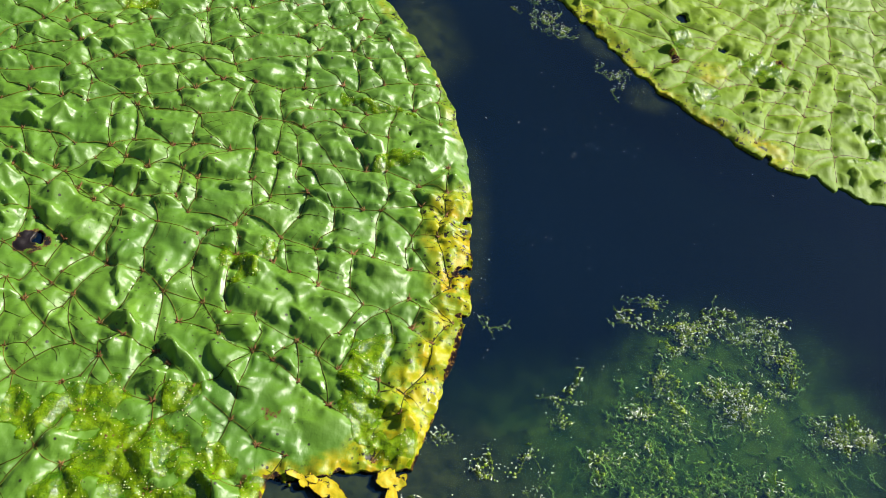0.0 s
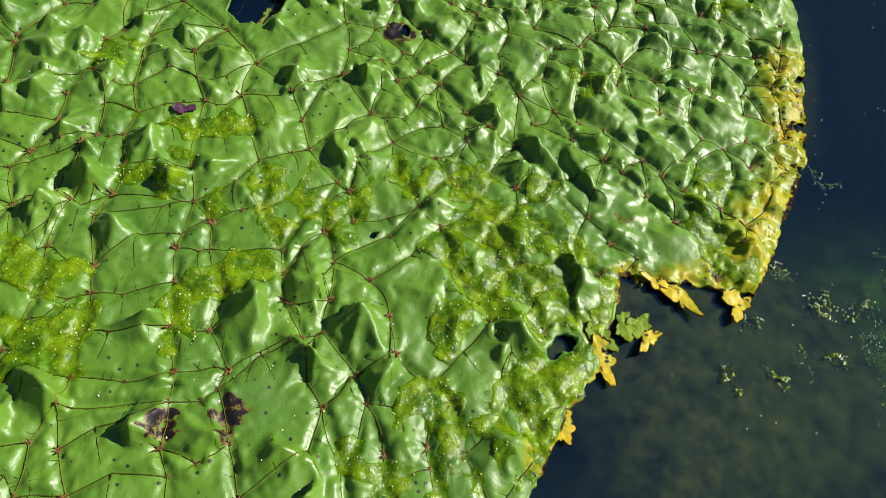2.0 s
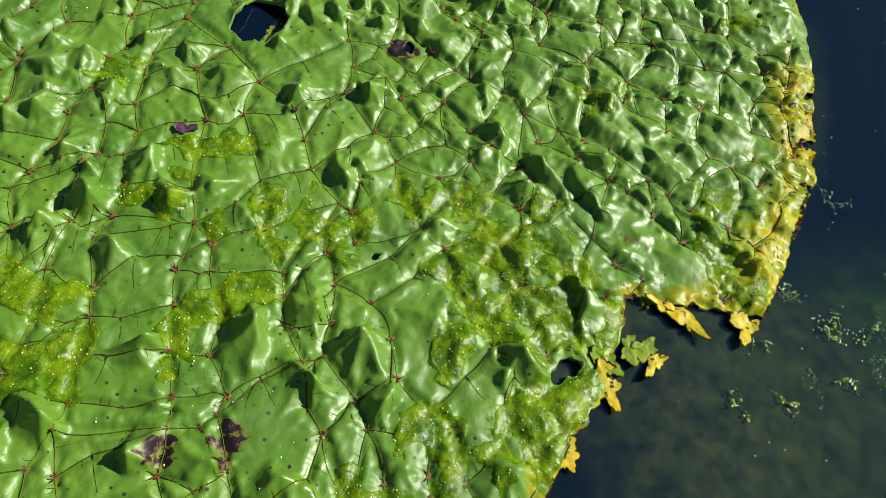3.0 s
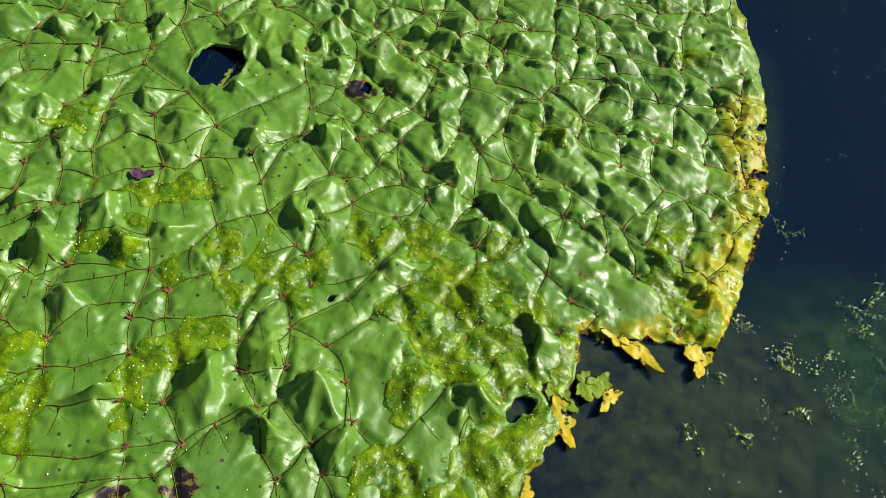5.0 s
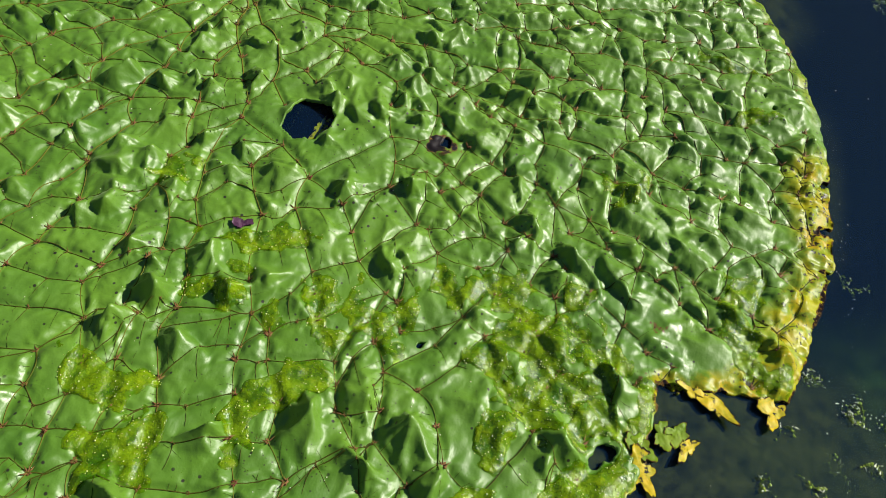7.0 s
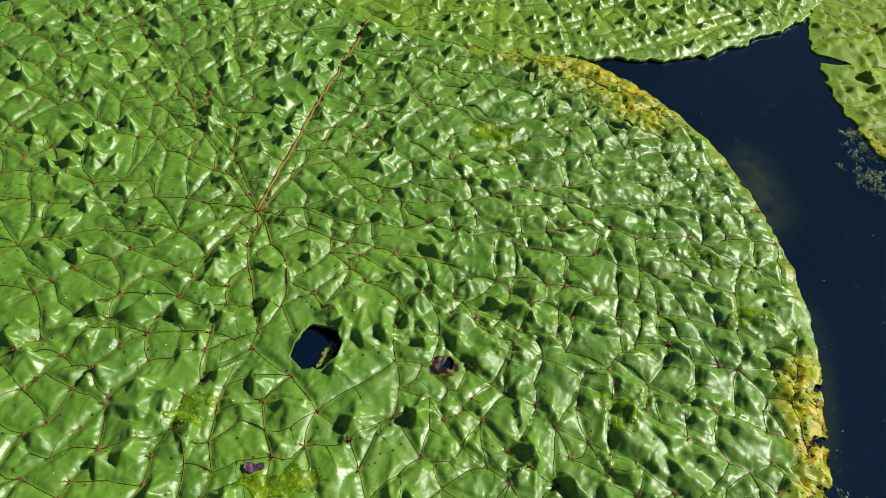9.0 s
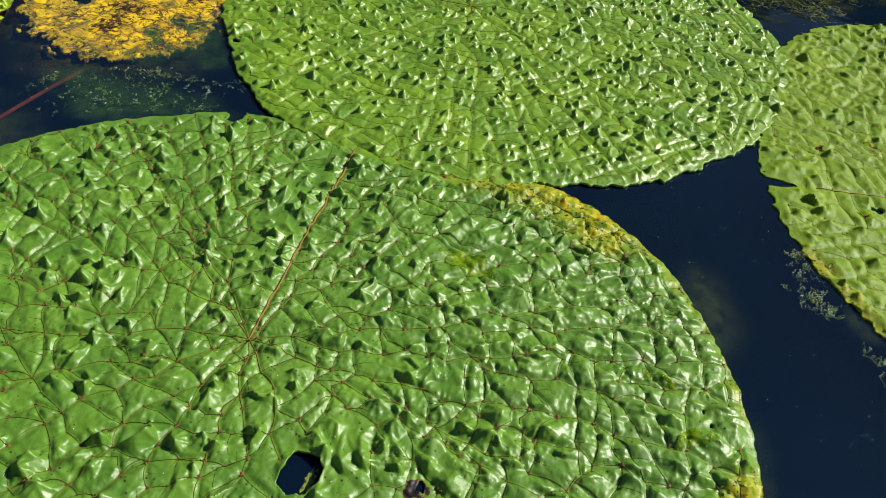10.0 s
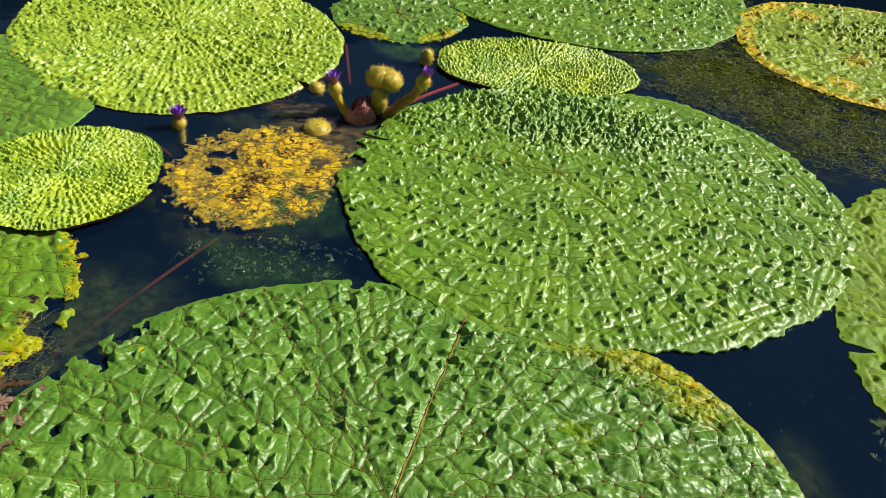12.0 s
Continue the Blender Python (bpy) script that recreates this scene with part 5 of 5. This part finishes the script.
leaf_scrap("green torn flap hanging in a hole of the pad", -0.360, 0.399, -0.003, 0.015, 80, 17, MAT_PAD_LIME, 0.1, 0.5)
leaf_scrap("purple fallen petal scrap lying on the large pad", -0.381, 0.256, 0.002 + float(height(-0.381 - place[0], 0.256 - place[1])), 0.0065, 30, 20, MAT_PURPLE)

MAT_BROWN_DARK = plain_material("dark_rotten_vein", (0.040, 0.024, 0.010), (0.110, 0.060, 0.020), 45, 0.55)
MAT_BROWN = plain_material("rotten_leaf", (0.120, 0.066, 0.036), (0.330, 0.215, 0.140), 160, 0.55)
rng = np.random.default_rng(97)
for k in range(26):
    t = rng.random()
    x, y = -1.215 + 0.13 * t + 0.018 * rng.normal(), 0.640 - 0.175 * t + 0.018 * rng.normal()
    leaf_scrap("brown rotten scrap of lily pad afloat", x, y, 0.002 + 0.002 * (k % 4), rng.uniform(0.010, 0.022), rng.uniform(0, 360), 31 + 3 * k, (MAT_BROWN, MAT_BROWN_DARK)[k % 3 == 0], 0.15, 0.45)
leaf_scrap("small yellow petal scrap lying on the large pad", -1.000, 0.705, 0.002 + float(height(-1.000 - place[0], 0.705 - place[1])), 0.007, 60, 140, MAT_PAD_GOLD)

# weed near the large pad
water_weed("green cloud of sunken weed in dark water", 0.42, 0.27, 0.15, 0.10, 150, (-0.012, -0.002), 601, MAT_WEED_DEEP, 1.5, 0.03)
for k, (x, y, rx, ry, n) in enumerate((
        (0.357, 0.442, 0.010, 0.008, 7), (0.340, 0.413, 0.016, 0.008, 9), (0.395, 0.408, 0.028, 0.016, 34), (0.424, 0.428, 0.016, 0.014, 12), (0.452, 0.409, 0.008, 0.008, 10), (0.479, 0.424, 0.018, 0.010, 16),
        (0.482, 0.394, 0.010, 0.014, 14), (0.497, 0.385, 0.007, 0.010, 9), (0.407, 0.349, 0.008, 0.010, 10), (0.433, 0.331, 0.024, 0.016, 44), (0.367, 0.368, 0.012, 0.020, 13), (0.362, 0.333, 0.010, 0.016, 13),
        (0.536, 0.312, 0.034, 0.016, 46), (0.249, 0.294, 0.007, 0.008, 5), (0.260, 0.324, 0.008, 0.005, 5), (0.333, 0.313, 0.016, 0.007, 8), (0.376, 0.318, 0.014, 0.010, 9), (0.47, 0.355, 0.010, 0.02, 8),
        (0.181, 0.241, 0.009, 0.006, 6), (0.166, 0.203, 0.005, 0.004, 3), (0.188, 0.201, 0.009, 0.006, 3), (0.215, 0.261, 0.006, 0.006, 4), (0.226, 0.227, 0.006, 0.010, 4), (0.104, 0.166, 0.008, 0.006, 2),
        (0.116, 0.209, 0.004, 0.003, 1), (0.150, 0.272, 0.010, 0.012, 6), (0.187, 0.392, 0.006, 0.007, 3), (0.150, 0.171, 0.005, 0.004, 2), (0.290, 0.265, 0.030, 0.015, 9), (0.24, 0.18, 0.03, 0.02, 3), (0.42, 0.24, 0.05, 0.03, 18),
        (0.30, 0.881, 0.020, 0.012, 14), (0.265, 0.90, 0.03, 0.02, 12), (0.268, 0.955, 0.02, 0.04, 20), (0.36, 0.80, 0.03, 0.02, 10))):
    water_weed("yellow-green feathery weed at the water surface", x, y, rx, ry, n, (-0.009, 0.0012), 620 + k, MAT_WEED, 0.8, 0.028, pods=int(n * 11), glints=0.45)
water_weed("bright green feathery weed just under the surface", 0.40, 0.225, 0.10, 0.05, 260, (-0.007, -0.0005), 641, MAT_WEED_BRIGHT, 0.9, 0.016, pods=420, glints=0.3)
water_weed("bright green feathery weed just under the surface", 0.33, 0.275, 0.05, 0.05, 110, (-0.007, -0.0005), 643, MAT_WEED_BRIGHT, 0.9, 0.016, pods=160, glints=0.3)
water_weed("brown slimy weed under the torn rim", 0.13, 0.15, 0.11, 0.08, 260, (-0.08, -0.043), 651, MAT_SLIME, 1.3, 0.08)
water_weed("brown slimy weed under the torn rim", 0.15, 0.56, 0.03, 0.28, 60, (-0.07, -0.043), 652, MAT_SLIME, 1.2, 0.06)
water_weed("brown slimy weed under the torn rim", 0.10, 0.80, 0.07, 0.05, 80, (-0.07, -0.043), 653, MAT_SLIME, 1.2, 0.06)
# pale beads added to imitate the white sparkle of the wet weed
scatter_beads("glint_beads", "tiny pale beads imitating glints among the floating weed", ((0.385, 0.415, 0.05, 0.025, 60), (0.437, 0.332, 0.035, 0.02, 45), (0.480, 0.41, 0.03, 0.03, 30), (0.525, 0.302, 0.04, 0.02, 45),
                                   (0.36, 0.30, 0.12, 0.07, 40), (0.20, 0.25, 0.05, 0.04, 20), (0.26, 0.15, 0.10, 0.06, 24)), 81, MAT_BEAD, (0.0004, 0.0009))
scatter_beads("floating_flecks", "tiny pale flecks floating on the water", ((0.35, 0.60, 0.28, 0.30, 80), (0.18, 0.42, 0.012, 0.22, 26), (0.2, 1.0, 0.25, 0.15, 30), (-1.1, 1.1, 0.4, 0.3, 60), (0.3, 0.2, 0.3, 0.2, 60)), 83, MAT_FLECK, (0.0003, 0.0008), 0.3)

algae_cloud("green cloud of loose algae under the surface", 0.42, 0.28, 0.22, 0.16, -0.0075, 901, MAT_CLOUD_GREEN, 0.80, 0.0015)
algae_cloud("green cloud of loose algae under the surface", 0.34, 0.18, 0.30, 0.20, -0.0040, 905, MAT_CLOUD_GREEN, 0.36, 0.0010)
algae_cloud("brown cloud of loose algae under the torn rim", 0.07, 0.14, 0.20, 0.16, -0.0018, 911, MAT_CLOUD_BROWN, 0.78, 0.0006)
algae_cloud("brown cloud of loose algae under the rim", 0.102, 0.80, 0.062, 0.13, -0.004, 915, MAT_CLOUD_BROWN, 0.60, 0.002)
algae_cloud("brown cloud of loose algae under the rim", 0.168, 0.50, 0.030, 0.14, -0.005, 917, MAT_CLOUD_BROWN, 0.40, 0.002)
for k, (x, y, rx, ry) in enumerate(((0.350, 0.870, 0.030, 0.040), (0.405, 0.765, 0.034, 0.034))):
    algae_cloud("dark green algae along the rim of the pale pad", x, y, rx, ry, -0.0030, 961 + 3 * k, MAT_CLOUD_BROWN, 0.45, 0.002)
algae_cloud("brown cloud of loose algae beside a ragged pad", -1.15, 0.75, 0.16, 0.20, -0.025, 921, MAT_CLOUD_BROWN, 0.8)
algae_cloud("green cloud of loose algae beside the large pad", -0.91, 0.99, 0.19, 0.08, -0.005, 925, MAT_CLOUD_GREEN, 0.42, 0.002)
algae_cloud("brown cloud of loose algae round the sunken pad", -1.06, 1.30, 0.26, 0.26, -0.030, 931, MAT_CLOUD_BROWN, 0.7)
for k, (x, y, rx, ry) in enumerate(((-1.04, 1.55, 0.13, 0.05), (-0.93, 1.47, 0.09, 0.10), (-1.12, 1.60, 0.12, 0.06))):
    algae_cloud("brown rotting leaf litter afloat by the flowers", x, y, rx, ry, 0.0010, 971 + 3 * k, MAT_CLOUD_LITTER, 0.75, 0.0010, 0.004)
algae_cloud("tan cloud of loose algae by the flowers", -0.99, 1.56, 0.17, 0.12, -0.006, 937, MAT_CLOUD_TAN, 0.7, 0.002)
algae_cloud("brown cloud of loose algae by the flowers", -1.15, 1.52, 0.20, 0.08, -0.014, 935, MAT_CLOUD_BROWN, 0.8)
for k, (x, y, rx, ry) in enumerate(((0.06, 2.42, 0.34, 0.22), (0.27, 2.10, 0.24, 0.28), (0.12, 2.80, 0.14, 0.34), (0.48, 2.16, 0.20, 0.16), (0.08, 2.26, 0.30, 0.22), (-0.10, 2.32, 0.24, 0.12))):
    algae_cloud("olive mat of fine weed at the surface between pads", x, y, rx, ry, 0.0010 + 0.0004 * k, 941 + 3 * k, MAT_CLOUD_MAT, 1.0, 0.0006, 0.006)
algae_cloud("green cloud of loose algae between pads", -0.95, 2.12, 0.14, 0.08, -0.008, 947, MAT_CLOUD_GREEN, 0.8)

# the sunken, rotting yellow pad
rng = np.random.default_rng(90)
spots = [(r * math.cos(a), r * math.sin(a)) for r, a in zip(0.20 * np.sqrt(rng.random(30)), rng.uniform(0, 6.28, 30))]
lily_pad("rotting golden yellow lily pad, half sunken and full of holes", (-1.075, 1.30, -0.0048), (0.0, 0.0, 0.200, 0.215, 0), 61, 0.003, MAT_FLOWER_LEAF, cell=0.045, puff=0.0006, peak=0.003, peaks=0, slit=0.1, sinus=250,
         ragged=0.034, wave=0.0018, crease=0.0, crumple=0.0003, pleat=0.0004, billow=0.0003, holes=[(-0.125, 0.035, 0.020), (-0.095, 0.045, 0.016), (-0.10, -0.03, 0.018)] + [(x, y, 0.003 + 0.008 * rng.random() ** 2) for x, y in spots[:9]],
         yellow=[(0.0, 0.0, 0.5, 0.85)], rot=[(-0.01, -0.035, 0.022, 0.7), (0.0, -0.10, 0.035, 0.7)] + [(x, y, 0.008 + 0.018 * rng.random(), 0.66) for x, y in spots[18:]], spines=0, veins=0.55, vein_material=MAT_BROWN_DARK, curl=0.12)
algae_cloud("tan rotten margin of the sunken pad under water", -1.085, 1.265, 0.245, 0.235, -0.016, 957, MAT_CLOUD_TAN, 0.55, 0.002)
algae_cloud("green algae over the sunken yellow pad", -0.98, 1.20, 0.17, 0.12, -0.0012, 951, MAT_CLOUD_GREEN, 0.75, 0.0005)
algae_cloud("brown algae over the sunken yellow pad", -0.93, 1.42, 0.12, 0.12, -0.0012, 953, MAT_CLOUD_BROWN, 0.85, 0.0005)

# stalks below the surface
for k, (points, r) in enumerate((([(-1.20, 0.58, -0.05), (-1.12, 0.85, -0.030), (-1.06, 1.08, -0.030), (-1.03, 1.2, -0.05)], 0.0036), ([(-1.19, 2.14, -0.035), (-1.12, 1.98, -0.038), (-1.055, 1.84, -0.05)], 0.007),
                                 ([(-0.90, 1.70, -0.010), (-0.83, 1.83, -0.004), (-0.76, 1.95, -0.005)], 0.0060), ([(-1.35, 1.33, -0.05), (-1.20, 1.40, -0.036), (-1.05, 1.56, -0.04)], 0.006), ([(-1.60, 1.36, -0.04), (-1.4, 1.36, -0.034), (-1.28, 1.30, -0.05)], 0.006))):
    mesh, q, rr = curved_stalk("lily_stalk", points, (r, r * 0.9))
    tagged(part("lily_stalk", mesh, MAT_RED_STALK if k == 2 else MAT_STALK), "reddish prickly stalk lying just under water", "stalk", "stalks under the surface")

# flowers and buds
lily_flower("purple lily flower on a curved prickly yellow-green stalk", (-1.0, 1.62, 0), [(0.02, 0.02, -0.03), (0.005, 0.01, 0.02), (-0.012, 0.0, 0.062)], (0.012, 0.011), 0.036, 0.040, 14, 0.034, (0, -8, 0), 701)
lily_flower("purple lily flower just above the water", (-1.345, 1.405, -0.03), [(0.0, 0.0, -0.04), (0.0, 0.0, 0.01), (0.0, 0.0, 0.030)], (0.012, 0.012), 0.034, 0.036, 14, 0.034, (0, 4, 0), 711)
spiny_fruit("swollen prickly yellow-green lily bud with two cheeks", (-0.908, 1.685, 0.072), 0.084, 0.056, (-8, 8), 721, 2)
spiny_fruit("prickly yellow-green lily bud beside a maroon one", (-0.915, 1.675, 0.0), 0.044, 0.082, (0, 4), 725, 1, 260)
spiny_fruit("round prickly lily bud half under water", (-1.030, 1.535, -0.022), 0.072, 0.042, (0, 0), 731, 1, 420)
spiny_fruit("small prickly lily bud at the edge of a pad", (-1.12, 1.735, -0.018), 0.042, 0.040, (0, 10), 735, 1, 200)
spiny_fruit("short prickly lily bud standing behind the others", (-0.885, 2.02, 0.0), 0.036, 0.052, (0, 8), 739, 1, 220)
closed = lily_flower("nearly closed lily flower on a thick orange prickly stalk", (-0.90, 1.665, 0.0), [(0.0, 0.0, -0.02), (0.03, 0.01, 0.022), (0.072, 0.02, 0.062), (0.094, 0.025, 0.092)], (0.014, 0.012), 0.038, 0.046, 8, 0.026, (0, 18, 0), 741, 0.05, MAT_TAN)


def maroon_bud(base):
    """A withered bud of overlapping maroon scales."""
    ob = thing("withered_bud", "withered maroon lily bud with overlapping scales", "flower bud", base, 0, "flowers and buds of the lily")
    scale = petal_mesh("bud_scale", 0.062, 0.050, -0.42)
    part("core", lathe("core", bud_profile(0.042, 0.05, 0.5, 0.3), 12), MAT_SEPAL, ob)
    for k in range(22):
        p = part("bud_scale", scale, MAT_SEPAL, ob)
        p.matrix_local = pose(0, 0, 0.002 * (k % 3), 0, 0, 137.5 * k) @ pose(0.014 + 0.008 * (k % 4), 0, -0.005 * (k % 4), 0, 2 + 9 * (k % 4), 9 * math.sin(3.0 * k))
    return ob


maroon_bud((-0.945, 1.640, -0.012))

# floating mats of weed between the far pads
water_weed("dark floating weed beside the large pad", -0.94, 0.99, 0.16, 0.08, 150, (-0.010, 0.0005), 801, MAT_WEED_DEEP, 0.42, 0.010, pods=1500, glints=0.08)
water_weed("dark floating weed beside the large pad", -0.86, 1.06, 0.12, 0.06, 90, (-0.010, 0.0005), 803, MAT_WEED_DEEP, 0.42, 0.012, pods=900, glints=0.08)
water_weed("brown floating weed along a ragged pad", -1.22, 0.62, 0.07, 0.12, 150, (-0.01, 0.004), 805, MAT_SLIME, 1.3, 0.07)
for k, (x, y, rx, ry, n) in enumerate(((0.03, 2.42, 0.22, 0.16, 420), (0.22, 2.12, 0.14, 0.22, 380), (0.36, 1.98, 0.10, 0.10, 160), (-0.10, 2.32, 0.16, 0.09, 220), (0.45, 2.15, 0.16, 0.12, 240), (0.15, 2.75, 0.10, 0.3, 160), (0.02, 3.15, 0.1, 0.2, 80), (0.10, 2.22, 0.20, 0.16, 420), (-0.04, 2.18, 0.16, 0.10, 260))):
    water_weed("olive mat of floating weed between pads", x, y, rx, ry, n, (-0.004, 0.006), 820 + k, MAT_WEED_OLIVE, 1.4, 0.05, pods=n // 2)
scatter_beads("duckweed", "yellow-green duckweed floating between pads", ((0.03, 2.42, 0.25, 0.18, 1500), (0.25, 2.12, 0.18, 0.26, 1500), (-0.10, 2.30, 0.2, 0.1, 400), (0.12, 2.75, 0.12, 0.3, 300), (0.45, 2.15, 0.2, 0.14, 200), (-0.75, 2.2, 0.3, 0.1, 100)), 87, MAT_DUCKWEED, (0.0006, 0.0018), 0.12)
